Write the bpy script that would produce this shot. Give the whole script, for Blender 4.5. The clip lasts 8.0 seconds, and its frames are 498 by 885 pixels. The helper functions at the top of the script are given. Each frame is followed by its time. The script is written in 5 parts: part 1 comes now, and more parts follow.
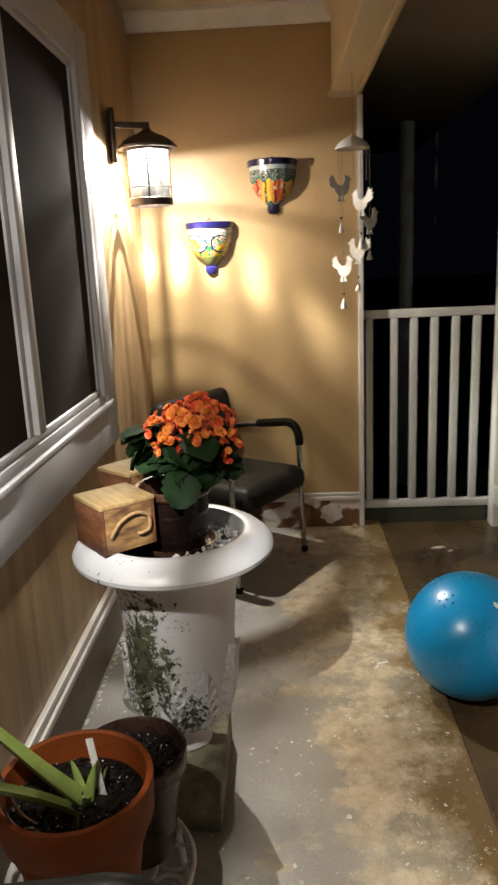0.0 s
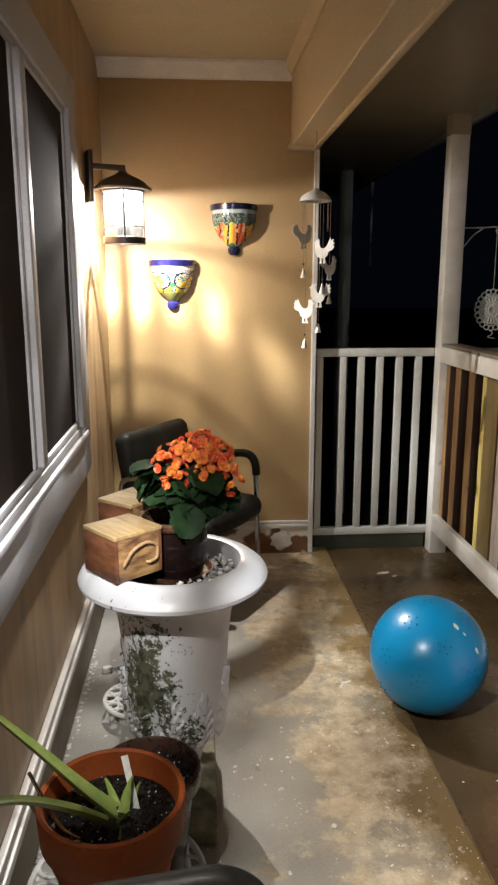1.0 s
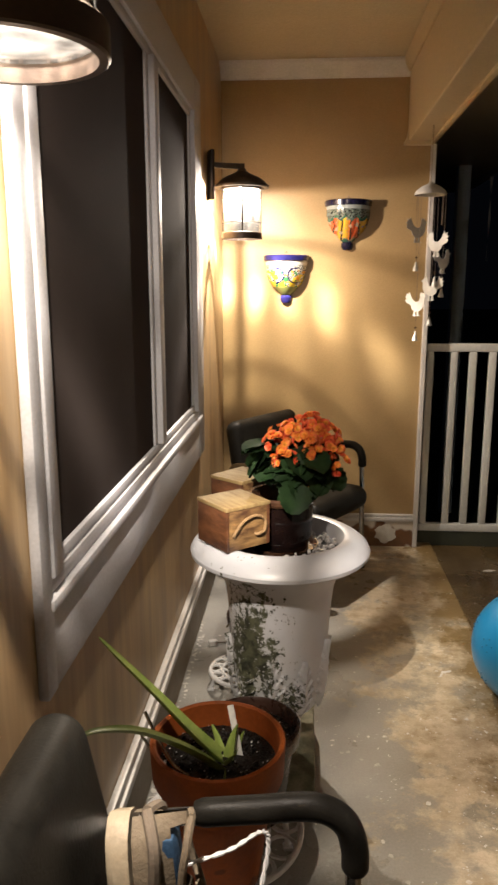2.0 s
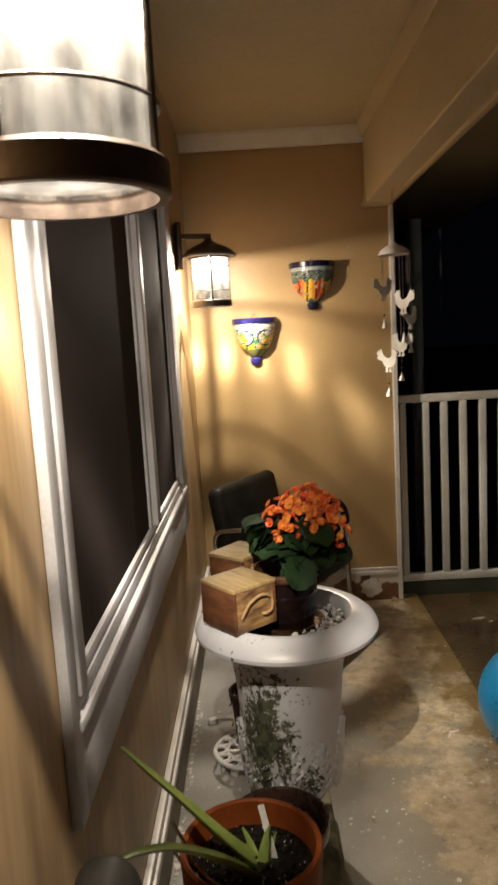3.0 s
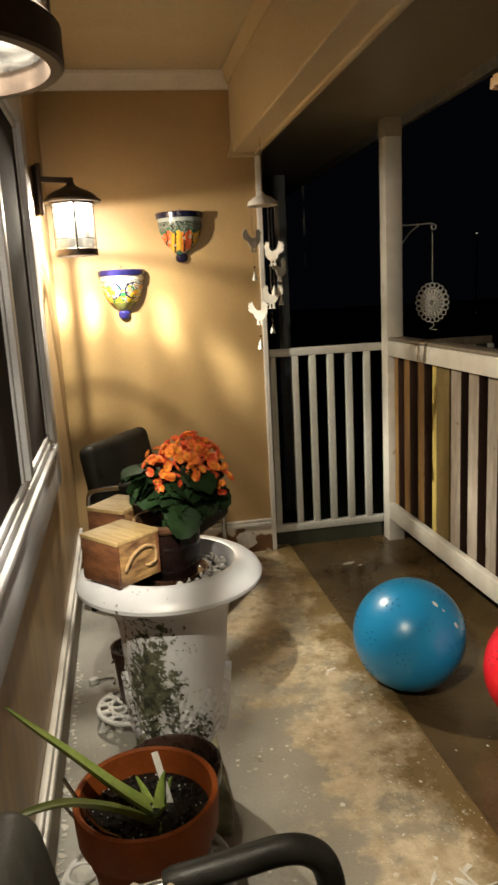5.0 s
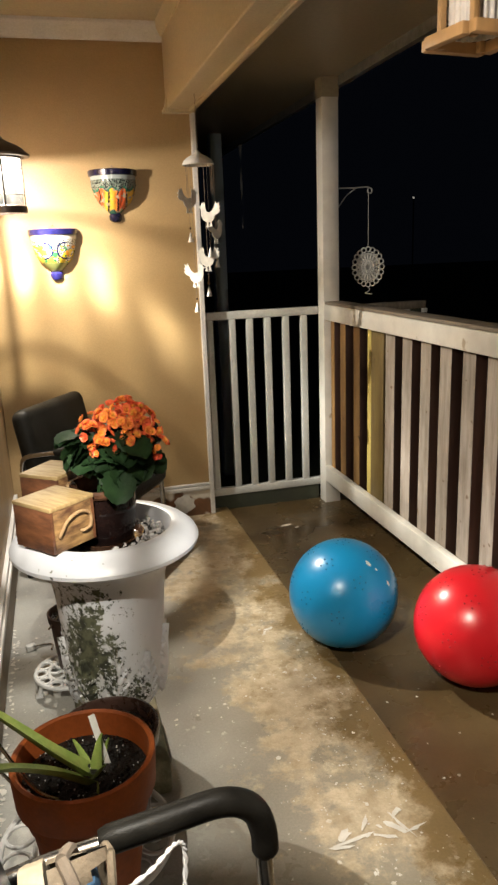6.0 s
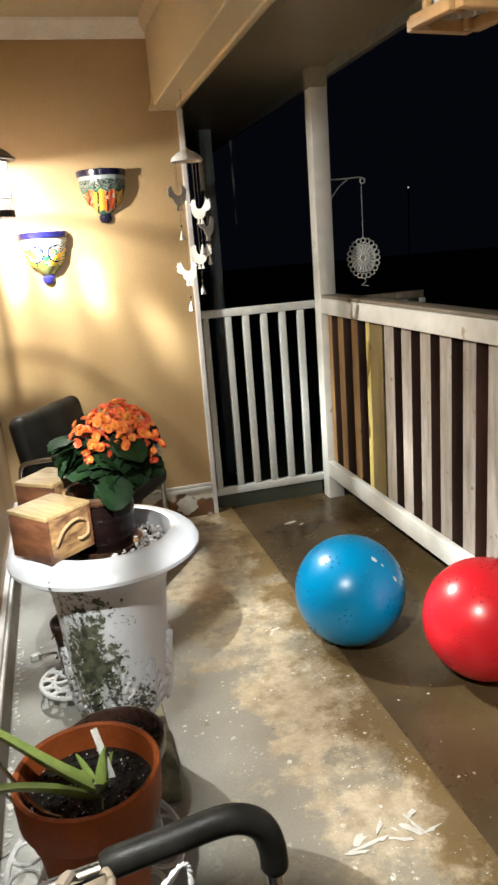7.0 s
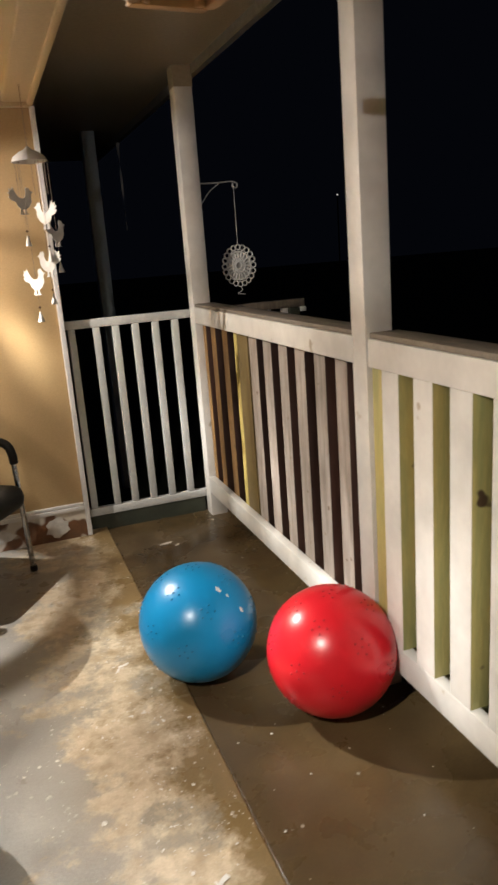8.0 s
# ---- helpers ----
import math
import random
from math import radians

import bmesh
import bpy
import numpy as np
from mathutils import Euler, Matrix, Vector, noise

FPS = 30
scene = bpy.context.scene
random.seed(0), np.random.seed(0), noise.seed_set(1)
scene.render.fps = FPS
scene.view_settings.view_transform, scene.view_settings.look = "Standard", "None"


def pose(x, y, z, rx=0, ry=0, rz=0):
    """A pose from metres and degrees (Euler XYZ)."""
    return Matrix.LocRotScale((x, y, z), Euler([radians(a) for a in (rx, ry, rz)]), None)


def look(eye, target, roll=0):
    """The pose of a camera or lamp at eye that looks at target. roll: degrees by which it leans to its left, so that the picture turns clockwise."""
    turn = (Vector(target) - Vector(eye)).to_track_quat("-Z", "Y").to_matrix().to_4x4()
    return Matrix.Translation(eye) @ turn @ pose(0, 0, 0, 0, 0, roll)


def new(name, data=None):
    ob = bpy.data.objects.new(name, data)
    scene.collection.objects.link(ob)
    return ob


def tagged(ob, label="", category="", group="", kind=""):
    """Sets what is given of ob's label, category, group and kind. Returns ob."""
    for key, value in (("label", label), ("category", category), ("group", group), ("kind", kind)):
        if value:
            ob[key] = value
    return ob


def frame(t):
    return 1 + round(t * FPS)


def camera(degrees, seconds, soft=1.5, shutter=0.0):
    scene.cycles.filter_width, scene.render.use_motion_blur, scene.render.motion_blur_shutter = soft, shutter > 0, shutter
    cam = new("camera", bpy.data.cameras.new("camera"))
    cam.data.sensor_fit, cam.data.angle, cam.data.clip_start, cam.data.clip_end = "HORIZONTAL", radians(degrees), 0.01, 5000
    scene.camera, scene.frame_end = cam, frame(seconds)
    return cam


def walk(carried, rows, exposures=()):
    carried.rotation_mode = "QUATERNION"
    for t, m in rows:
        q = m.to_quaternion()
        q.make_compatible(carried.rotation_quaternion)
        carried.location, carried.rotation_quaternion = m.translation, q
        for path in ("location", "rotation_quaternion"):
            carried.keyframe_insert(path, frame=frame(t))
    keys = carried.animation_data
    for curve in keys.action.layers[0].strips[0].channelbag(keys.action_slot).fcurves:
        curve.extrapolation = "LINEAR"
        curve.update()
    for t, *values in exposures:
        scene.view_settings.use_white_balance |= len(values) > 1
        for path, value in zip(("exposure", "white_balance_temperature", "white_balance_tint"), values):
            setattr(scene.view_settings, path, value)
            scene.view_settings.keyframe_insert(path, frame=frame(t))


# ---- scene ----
cam = camera(37.9, 8.0, soft=2.4, shutter=0.4)
PATH = [
    (0, (0.079, 0.566, 1.34), (-0.02, 2.504, 0.858), -2.5),
    (0.5, (-0.107, 0.5, 1.375), (0.014, 2.439, 0.9), -0.9),
    (1, (-0.142, 0.438, 1.405), (0.004, 2.388, 0.983), -0.0),
    (1.5, (-0.142, 0.374, 1.404), (-0.113, 2.332, 0.995), 0.1),
    (2, (-0.148, 0.336, 1.372), (-0.295, 2.286, 0.953), -0.0),
    (2.2, (-0.179, 0.336, 1.382), (-0.345, 2.282, 0.949), 0.2),
    (3.3, (-0.258, 0.378, 1.452), (-0.22, 2.361, 1.189), -4.9),
    (3.5, (-0.263, 0.36, 1.435), (-0.196, 2.341, 1.163), -5.5),
    (4, (-0.272, 0.371, 1.423), (-0.153, 2.343, 1.115), -5.3),
    (4.5, (-0.285, 0.378, 1.412), (-0.07, 2.336, 1.067), -4.3),
    (5, (-0.29, 0.4, 1.397), (0.042, 2.33, 0.988), -3.0),
    (6.5, (-0.275, 0.394, 1.398), (0.233, 2.255, 0.868), -2.4),
    (7, (-0.254, 0.432, 1.393), (0.219, 2.304, 0.872), -4.5),
    (7.5, (-0.107, 0.464, 1.372), (0.547, 2.278, 0.841), -3.8),
    (8, (0.125, 0.507, 1.371), (0.753, 2.334, 0.853), -4.3),
]
walk(cam, [(t, look(eye, target, roll)) for t, eye, target, roll in PATH], exposures=[(0, 0.10, 5500, 15), (0.5, 0.20, 5300, 13), (1, 0.28, 5300, 16), (1.5, 0.38, 5400, 19), (2, 0.12, 6000, 20), (3.5, -0.44, 6150, 14), (4, -0.34, 6250, 12), (4.5, -0.2, 6150, 12), (5, 0.05, 6100, 11), (6.5, 0.68, 5350, 14), (7, 0.85, 5150, 11), (7.5, 0.5, 5300, 16), (8, 0.6, 5450, 18)])

# ---- night sky and lamps ----
world = bpy.data.worlds.new("night")
scene.world = world
world.use_nodes = True
world.node_tree.nodes["Background"].inputs[0].default_value = (0.62, 0.72, 1.0, 1)
world.node_tree.nodes["Background"].inputs[1].default_value = 0.0014

LAMP_COLOUR = (1.0, 0.91, 0.72)
LAMP_WATTS = 455.0
LANTERNS = [(-0.425, 3.60, 1.575), (-0.398, 0.965, 1.556)]
for lx, ly, lz in LANTERNS:
    bulb_light = bpy.data.lights.new("bulb_light", "POINT")
    bulb_light.energy, bulb_light.color, bulb_light.shadow_soft_size = LAMP_WATTS, LAMP_COLOUR, 0.006
    new("bulb_light", bulb_light).location = (lx, ly, lz + 0.195)


# ---- materials ----
def nodes_of(m):
    m.use_nodes = True
    nt = m.node_tree
    return nt, nt.nodes["Principled BSDF"]


def mix_colour(nt, fac, a, b):
    n = nt.nodes.new("ShaderNodeMix")
    n.data_type = "RGBA"
    if isinstance(fac, float):
        n.inputs[0].default_value = fac
    else:
        nt.links.new(fac, n.inputs[0])
    for i, v in ((6, a), (7, b)):
        if isinstance(v, tuple):
            n.inputs[i].default_value = (*v[:3], 1)
        else:
            nt.links.new(v, n.inputs[i])
    return n.outputs[2]


def noise_at(nt, scale, detail=4.0, rough=0.55, stretch=None, source="Object"):
    tc = nt.nodes.new("ShaderNodeTexCoord")
    n = nt.nodes.new("ShaderNodeTexNoise")
    n.inputs["Scale"].default_value, n.inputs["Detail"].default_value, n.inputs["Roughness"].default_value = scale, detail, rough
    vec = tc.outputs[source]
    if stretch:
        mp = nt.nodes.new("ShaderNodeMapping")
        mp.inputs["Scale"].default_value = stretch
        nt.links.new(vec, mp.inputs[0])
        vec = mp.outputs[0]
    nt.links.new(vec, n.inputs["Vector"])
    return n.outputs["Fac"]


def ramp(nt, fac, a, b):
    n = nt.nodes.new("ShaderNodeMapRange")
    n.inputs[1].default_value, n.inputs[2].default_value = a, b
    nt.links.new(fac, n.inputs[0])
    return n.outputs[0]


def calc(nt, op, a, b=None):
    n = nt.nodes.new("ShaderNodeMath")
    n.operation = op
    for i, v in enumerate((a, b)):
        if v is None:
            continue
        if isinstance(v, (int, float)):
            n.inputs[i].default_value = v
        else:
            nt.links.new(v, n.inputs[i])
    return n.outputs[0]


def bump(nt, bsdf, height, strength=0.3, distance=0.002):
    b = nt.nodes.new("ShaderNodeBump")
    b.inputs["Strength"].default_value, b.inputs["Distance"].default_value = strength, distance
    nt.links.new(height, b.inputs["Height"])
    nt.links.new(b.outputs[0], bsdf.inputs["Normal"])


def surface(name, a, b, scale=6.0, rough=0.5, spread=0.12, grain=90.0, relief=0.25, depth=0.002, metal=0.0, stretch=None, lo=0.35, hi=0.65, coat=0.0, random_tone=0.0, speck=None):
    """Two tones in broad clouds, a finer grain over them, uneven gloss and fine relief."""
    m = bpy.data.materials.new(name)
    nt, bsdf = nodes_of(m)
    broad = ramp(nt, noise_at(nt, scale, 5, 0.6, stretch), lo, hi)
    fine = noise_at(nt, grain, 3, 0.6, stretch)
    col = mix_colour(nt, broad, a, b)
    col = mix_colour(nt, ramp(nt, fine, 0.3, 0.75), mix_colour(nt, 0.82, (0, 0, 0), col), col)
    if speck:
        hit = ramp(nt, noise_at(nt, speck[1], 2, 0.5), speck[2], speck[2] + 0.03)
        col = mix_colour(nt, hit, col, speck[0])
    if random_tone:
        oi = nt.nodes.new("ShaderNodeObjectInfo")
        hsv = nt.nodes.new("ShaderNodeHueSaturation")
        nt.links.new(ramp_to(nt, oi.outputs["Random"], 1 - random_tone, 1 + random_tone), hsv.inputs["Value"])
        nt.links.new(col, hsv.inputs["Color"])
        col = hsv.outputs[0]
    nt.links.new(col, bsdf.inputs["Base Color"])
    nt.links.new(calc(nt, "ADD", calc(nt, "MULTIPLY", broad, spread), rough - spread / 2), bsdf.inputs["Roughness"])
    bsdf.inputs["Metallic"].default_value = metal
    bsdf.inputs["Coat Weight"].default_value = coat
    bump(nt, bsdf, fine, relief, depth)
    return m


def ramp_to(nt, fac, a, b):
    n = nt.nodes.new("ShaderNodeMapRange")
    n.inputs[3].default_value, n.inputs[4].default_value = a, b
    nt.links.new(fac, n.inputs[0])
    return n.outputs[0]


WALL = surface("tan_wall_paint", (0.37, 0.252, 0.112), (0.41, 0.282, 0.131), 2.5, 0.42, 0.1, 160, 0.12, 0.0015)
SIDING = surface("tan_wall_paint_streaked", (0.31, 0.20, 0.095), (0.51, 0.36, 0.19), 4.5, 0.42, 0.12, 14, 0.06, 0.0015, stretch=(1, 3.5, 0.25))
CEILING = surface("cream_ceiling_paint", (0.50, 0.43, 0.29), (0.56, 0.48, 0.33), 3, 0.6, 0.1, 120, 0.12)
CREAM = surface("cream_beam_paint", (0.56, 0.45, 0.27), (0.62, 0.51, 0.33), 3, 0.42, 0.1, 90, 0.2)
WHITE = surface("white_trim_paint", (0.66, 0.64, 0.62), (0.74, 0.72, 0.70), 8, 0.35, 0.1, 120, 0.15)
VINYL = surface("white_window_vinyl", (0.47, 0.47, 0.505), (0.53, 0.53, 0.565), 5, 0.5, 0.1, 150, 0.1)
SOFFIT = surface("grey_brown_soffit_board", (0.32, 0.275, 0.185), (0.38, 0.325, 0.22), 1.6, 0.38, 0.06, 60, 0.2)
IRON = surface("dark_bronze_metal", (0.045, 0.034, 0.028), (0.07, 0.052, 0.04), 20, 0.42, 0.15, 150, 0.2, metal=0.6)
RAILWHITE = surface("rail_white_paint", (0.66, 0.64, 0.59), (0.75, 0.73, 0.68), 5, 0.5, 0.15, 9, 0.1, random_tone=0.05, speck=((0.42, 0.36, 0.27), 11, 0.74))
BALUSTER = surface("cream_baluster_paint", (0.55, 0.555, 0.535), (0.63, 0.635, 0.61), 9, 0.5, 0.15, 80, 0.3)
BLACKVINYL = surface("black_vinyl", (0.008, 0.0075, 0.0062), (0.016, 0.0148, 0.0122), 14, 0.44, 0.14, 220, 0.3)
CHROME = surface("worn_chrome", (0.55, 0.53, 0.5), (0.40, 0.38, 0.35), 25, 0.22, 0.15, 90, 0.1, metal=1.0)
TERRACOTTA = surface("terracotta", (0.20, 0.045, 0.006), (0.28, 0.068, 0.010), 11, 0.62, 0.16, 120, 0.35, speck=((0.13, 0.035, 0.008), 18, 0.66))
GLAZE = surface("black_brown_glaze", (0.005, 0.003, 0.003), (0.012, 0.006, 0.005), 12, 0.12, 0.06, 60, 0.08)
GLAZELIP = surface("brown_glazed_lip", (0.11, 0.055, 0.03), (0.05, 0.022, 0.012), 30, 0.2, 0.1, 80, 0.1, coat=0.3)
SOIL = surface("potting_soil", (0.006, 0.005, 0.004), (0.014, 0.011, 0.009), 40, 0.42, 0.3, 140, 1.0, 0.006)
GRAVEL = surface("white_shell_gravel", (0.50, 0.47, 0.46), (0.72, 0.69, 0.68), 60, 0.55, 0.1, 120, 0.4, random_tone=0.25)
BOXTOP = surface("pale_box_wood", (0.37, 0.265, 0.112), (0.25, 0.16, 0.063), 9, 0.68, 0.1, 60, 0.25, stretch=(1, 7, 1))
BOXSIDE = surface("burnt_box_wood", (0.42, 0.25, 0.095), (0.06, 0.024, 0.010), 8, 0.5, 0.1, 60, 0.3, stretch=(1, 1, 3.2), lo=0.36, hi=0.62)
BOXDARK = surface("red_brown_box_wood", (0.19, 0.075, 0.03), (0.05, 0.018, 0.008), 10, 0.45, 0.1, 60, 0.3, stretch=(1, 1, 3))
ROPE = surface("jute_rope", (0.33, 0.21, 0.095), (0.24, 0.14, 0.06), 90, 0.85, 0.1, 300, 0.8)
ALOE = surface("aloe_leaf", (0.18, 0.26, 0.052), (0.28, 0.335, 0.09), 14, 0.38, 0.1, 90, 0.2, stretch=(1, 1, 1))
LEAF = surface("dark_plant_leaf", (0.009, 0.022, 0.008), (0.018, 0.040, 0.013), 26, 0.62, 0.1, 90, 0.3, random_tone=0.35)
PLASTICPOT = surface("dark_red_brown_pot", (0.022, 0.012, 0.009), (0.05, 0.025, 0.018), 15, 0.28, 0.1, 60, 0.15)
BROWNPOT = surface("brown_plastic_pot", (0.05, 0.024, 0.016), (0.08, 0.04, 0.026), 15, 0.5, 0.1, 60, 0.15)
BLOCK = surface("mossy_concrete_block", (0.36, 0.33, 0.22), (0.13, 0.13, 0.08), 13, 0.8, 0.1, 130, 0.8, 0.004)
STANDWHITE = surface("white_iron_paint", (0.66, 0.66, 0.67), (0.76, 0.76, 0.77), 18, 0.4, 0.1, 90, 0.2, speck=((0.16, 0.11, 0.08), 38, 0.70))
CHIMEWHITE = surface("white_painted_tin", (0.54, 0.525, 0.49), (0.62, 0.60, 0.565), 20, 0.5, 0.1, 90, 0.2, random_tone=0.08)
DRYSTEM = surface("dry_stem", (0.22, 0.18, 0.11), (0.30, 0.25, 0.16), 30, 0.7, 0.1, 90, 0.3)
GROUND = surface("night_lawn", (0.02, 0.03, 0.012), (0.035, 0.04, 0.018), 2, 0.9, 0.05, 30, 0.6, 0.02)
GALV = surface("grey_metal_edge", (0.20, 0.20, 0.19), (0.30, 0.30, 0.29), 15, 0.4, 0.1, 60, 0.2, metal=0.5)
CAPWOOD = surface("weathered_grey_cap", (0.16, 0.13, 0.10), (0.26, 0.22, 0.17), 9, 0.65, 0.1, 50, 0.5, stretch=(6, 1, 1))
OLDWOOD = surface("weathered_slat_wood", (0.43, 0.375, 0.325), (0.25, 0.205, 0.165), 13, 0.6, 0.1, 60, 0.5, stretch=(2, 2, 0.3), random_tone=0.22, speck=((0.16, 0.11, 0.07), 20, 0.68))
BROWNWOOD = surface("brown_slat_wood", (0.19, 0.10, 0.029), (0.32, 0.185, 0.062), 11, 0.6, 0.1, 60, 0.5, stretch=(2, 2, 0.35), random_tone=0.22, speck=((0.04, 0.018, 0.008), 14, 0.70))
YELLOWWOOD = surface("yellow_treated_wood", (0.56, 0.46, 0.13), (0.46, 0.36, 0.10), 8, 0.55, 0.1, 60, 0.4, stretch=(2, 2, 0.3))
TREATED = surface("green_treated_board", (0.44, 0.35, 0.11), (0.27, 0.27, 0.10), 6, 0.55, 0.1, 60, 0.4, stretch=(2, 2, 0.3), random_tone=0.2, speck=((0.05, 0.03, 0.015), 9, 0.74))
OLIVEWOOD = surface("old_olive_board", (0.20, 0.145, 0.042), (0.13, 0.085, 0.028), 9, 0.6, 0.1, 60, 0.4, stretch=(2, 2, 0.3), speck=((0.05, 0.03, 0.015), 16, 0.70))
DARKBOARD = surface("dark_red_brown_board", (0.035, 0.014, 0.008), (0.055, 0.024, 0.014), 8, 0.6, 0.1, 60, 0.4, stretch=(2, 2, 0.3), random_tone=0.2)
DARKGREEN = surface("dark_green_skirt", (0.03, 0.035, 0.022), (0.045, 0.05, 0.03), 8, 0.7, 0.1, 60, 0.3)
PINE = surface("raw_pine", (0.50, 0.31, 0.13), (0.42, 0.25, 0.10), 8, 0.5, 0.1, 60, 0.3, stretch=(1, 1, 0.3))
RIBWHITE = surface("white_ribbed_tin", (0.62, 0.59, 0.55), (0.70, 0.67, 0.63), 12, 0.5, 0.1, 80, 0.2)
CANVAS = surface("beige_shoe_canvas", (0.19, 0.15, 0.10), (0.13, 0.10, 0.065), 20, 0.8, 0.1, 220, 0.6)
SUEDE = surface("grey_brown_suede", (0.17, 0.135, 0.10), (0.11, 0.085, 0.062), 25, 0.85, 0.1, 200, 0.5)
SOLE = surface("cream_rubber_sole", (0.40, 0.335, 0.235), (0.29, 0.235, 0.16), 20, 0.6, 0.1, 120, 0.3)
BLUELINING = surface("blue_shoe_lining", (0.02, 0.06, 0.13), (0.03, 0.085, 0.17), 20, 0.8, 0.1, 200, 0.5)
LABELWHITE = surface("white_plastic_tag", (0.68, 0.68, 0.66), (0.74, 0.74, 0.72), 20, 0.4, 0.1, 90, 0.1)
PLUGWHITE = surface("white_plastic", (0.55, 0.54, 0.52), (0.62, 0.61, 0.59), 20, 0.4, 0.1, 90, 0.1)
PAINTCHIP = surface("white_paint_chip", (0.76, 0.74, 0.69), (0.62, 0.59, 0.54), 30, 0.55, 0.1, 120, 0.3)
# blue tint stands in for cool light reaching the far post
COOLLIT = surface("cool_lit_post_paint", (0.60, 0.71, 0.79), (0.68, 0.79, 0.86), 8, 0.5, 0.1, 80, 0.2)
WIRE = surface("rusty_wire", (0.20, 0.15, 0.11), (0.30, 0.24, 0.19), 40, 0.45, 0.1, 120, 0.2, metal=0.7)


def floor_material():
    """Concrete with worn tan patches, grey paint near the house, chips of white paint and damp, glossy spots."""
    m = bpy.data.materials.new("worn_concrete")
    nt, bsdf = nodes_of(m)
    tc = nt.nodes.new("ShaderNodeTexCoord")
    sep = nt.nodes.new("ShaderNodeSeparateXYZ")
    nt.links.new(tc.outputs["Object"], sep.inputs[0])
    patch = noise_at(nt, 2.4, 11, 0.70)
    blot = noise_at(nt, 9, 7, 0.7)
    side = ramp(nt, sep.outputs[0], -0.10, 0.28)
    tan_mask = ramp(nt, calc(nt, "ADD", calc(nt, "MULTIPLY", patch, 1.0), calc(nt, "ADD", calc(nt, "MULTIPLY", calc(nt, "ADD", calc(nt, "MULTIPLY", blot, 0.6), calc(nt, "MULTIPLY", noise_at(nt, 34, 5, 0.75), 0.4)), 0.42), calc(nt, "MULTIPLY", side, 0.19))), 0.83, 0.905)
    grey = mix_colour(nt, ramp(nt, noise_at(nt, 5, 5, 0.6), 0.3, 0.7), (0.30, 0.292, 0.268), (0.38, 0.37, 0.343))
    tan = mix_colour(nt, ramp(nt, noise_at(nt, 14, 5, 0.65), 0.35, 0.65), (0.38, 0.295, 0.18), (0.62, 0.52, 0.37))
    grey = mix_colour(nt, calc(nt, "MULTIPLY", side, 0.62), grey, (0.285, 0.230, 0.140))
    col = mix_colour(nt, tan_mask, grey, tan)
    brown = ramp(nt, calc(nt, "ADD", calc(nt, "MULTIPLY", noise_at(nt, 4.0, 8, 0.72), 1.0), calc(nt, "MULTIPLY", ramp(nt, sep.outputs[0], 0.16, 0.56), 0.42)), 0.74, 0.86)
    col = mix_colour(nt, brown, col, (0.21, 0.143, 0.058))
    chips = nt.nodes.new("ShaderNodeTexVoronoi")
    chips.inputs["Scale"].default_value = 24
    nt.links.new(tc.outputs["Object"], chips.inputs["Vector"])
    field = ramp(nt, noise_at(nt, 3.3, 3, 0.6), 0.50, 0.60)
    spot = calc(nt, "MULTIPLY", calc(nt, "LESS_THAN", calc(nt, "ADD", chips.outputs["Distance"], calc(nt, "MULTIPLY", noise_at(nt, 90, 3), 0.45)), 0.36), field)
    small = nt.nodes.new("ShaderNodeTexVoronoi")
    small.inputs["Scale"].default_value = 60
    nt.links.new(tc.outputs["Object"], small.inputs["Vector"])
    spot2 = calc(nt, "MULTIPLY", calc(nt, "LESS_THAN", calc(nt, "ADD", small.outputs["Distance"], calc(nt, "MULTIPLY", noise_at(nt, 130, 2), 0.3)), 0.27), ramp(nt, noise_at(nt, 6.5, 3, 0.6), 0.54, 0.60))
    col = mix_colour(nt, calc(nt, "MAXIMUM", spot, spot2), col, (0.72, 0.68, 0.61))
    fine = noise_at(nt, 150, 4, 0.7)
    col = mix_colour(nt, ramp(nt, fine, 0.25, 0.7), mix_colour(nt, 0.75, (0, 0, 0), col), col)
    nt.links.new(col, bsdf.inputs["Base Color"])
    nt.links.new(ramp_to(nt, ramp(nt, noise_at(nt, 3.1, 6, 0.65), 0.38, 0.62), 0.20, 0.55), bsdf.inputs["Roughness"])
    bump(nt, bsdf, calc(nt, "ADD", fine, calc(nt, "MULTIPLY", blot, 2.5)), 0.22, 0.003)
    return m


def outer_floor_material():
    m = bpy.data.materials.new("brown_damp_concrete")
    nt, bsdf = nodes_of(m)
    broad = ramp(nt, noise_at(nt, 2.2, 6, 0.62), 0.35, 0.65)
    col = mix_colour(nt, broad, (0.070, 0.046, 0.019), (0.118, 0.080, 0.034))
    tc = nt.nodes.new("ShaderNodeTexCoord")
    chips = nt.nodes.new("ShaderNodeTexVoronoi")
    chips.inputs["Scale"].default_value = 17
    nt.links.new(tc.outputs["Object"], chips.inputs["Vector"])
    spot = calc(nt, "MULTIPLY", calc(nt, "LESS_THAN", calc(nt, "ADD", chips.outputs["Distance"], calc(nt, "MULTIPLY", noise_at(nt, 80, 2), 0.15)), 0.155), ramp(nt, noise_at(nt, 4, 2), 0.5, 0.56))
    col = mix_colour(nt, spot, col, (0.46, 0.41, 0.33))
    fine = noise_at(nt, 120, 4, 0.7)
    col = mix_colour(nt, ramp(nt, fine, 0.25, 0.7), mix_colour(nt, 0.75, (0, 0, 0), col), col)
    nt.links.new(col, bsdf.inputs["Base Color"])
    nt.links.new(ramp_to(nt, ramp(nt, noise_at(nt, 3.6, 5, 0.6), 0.36, 0.64), 0.14, 0.44), bsdf.inputs["Roughness"])
    bump(nt, bsdf, fine, 0.3, 0.002)
    return m


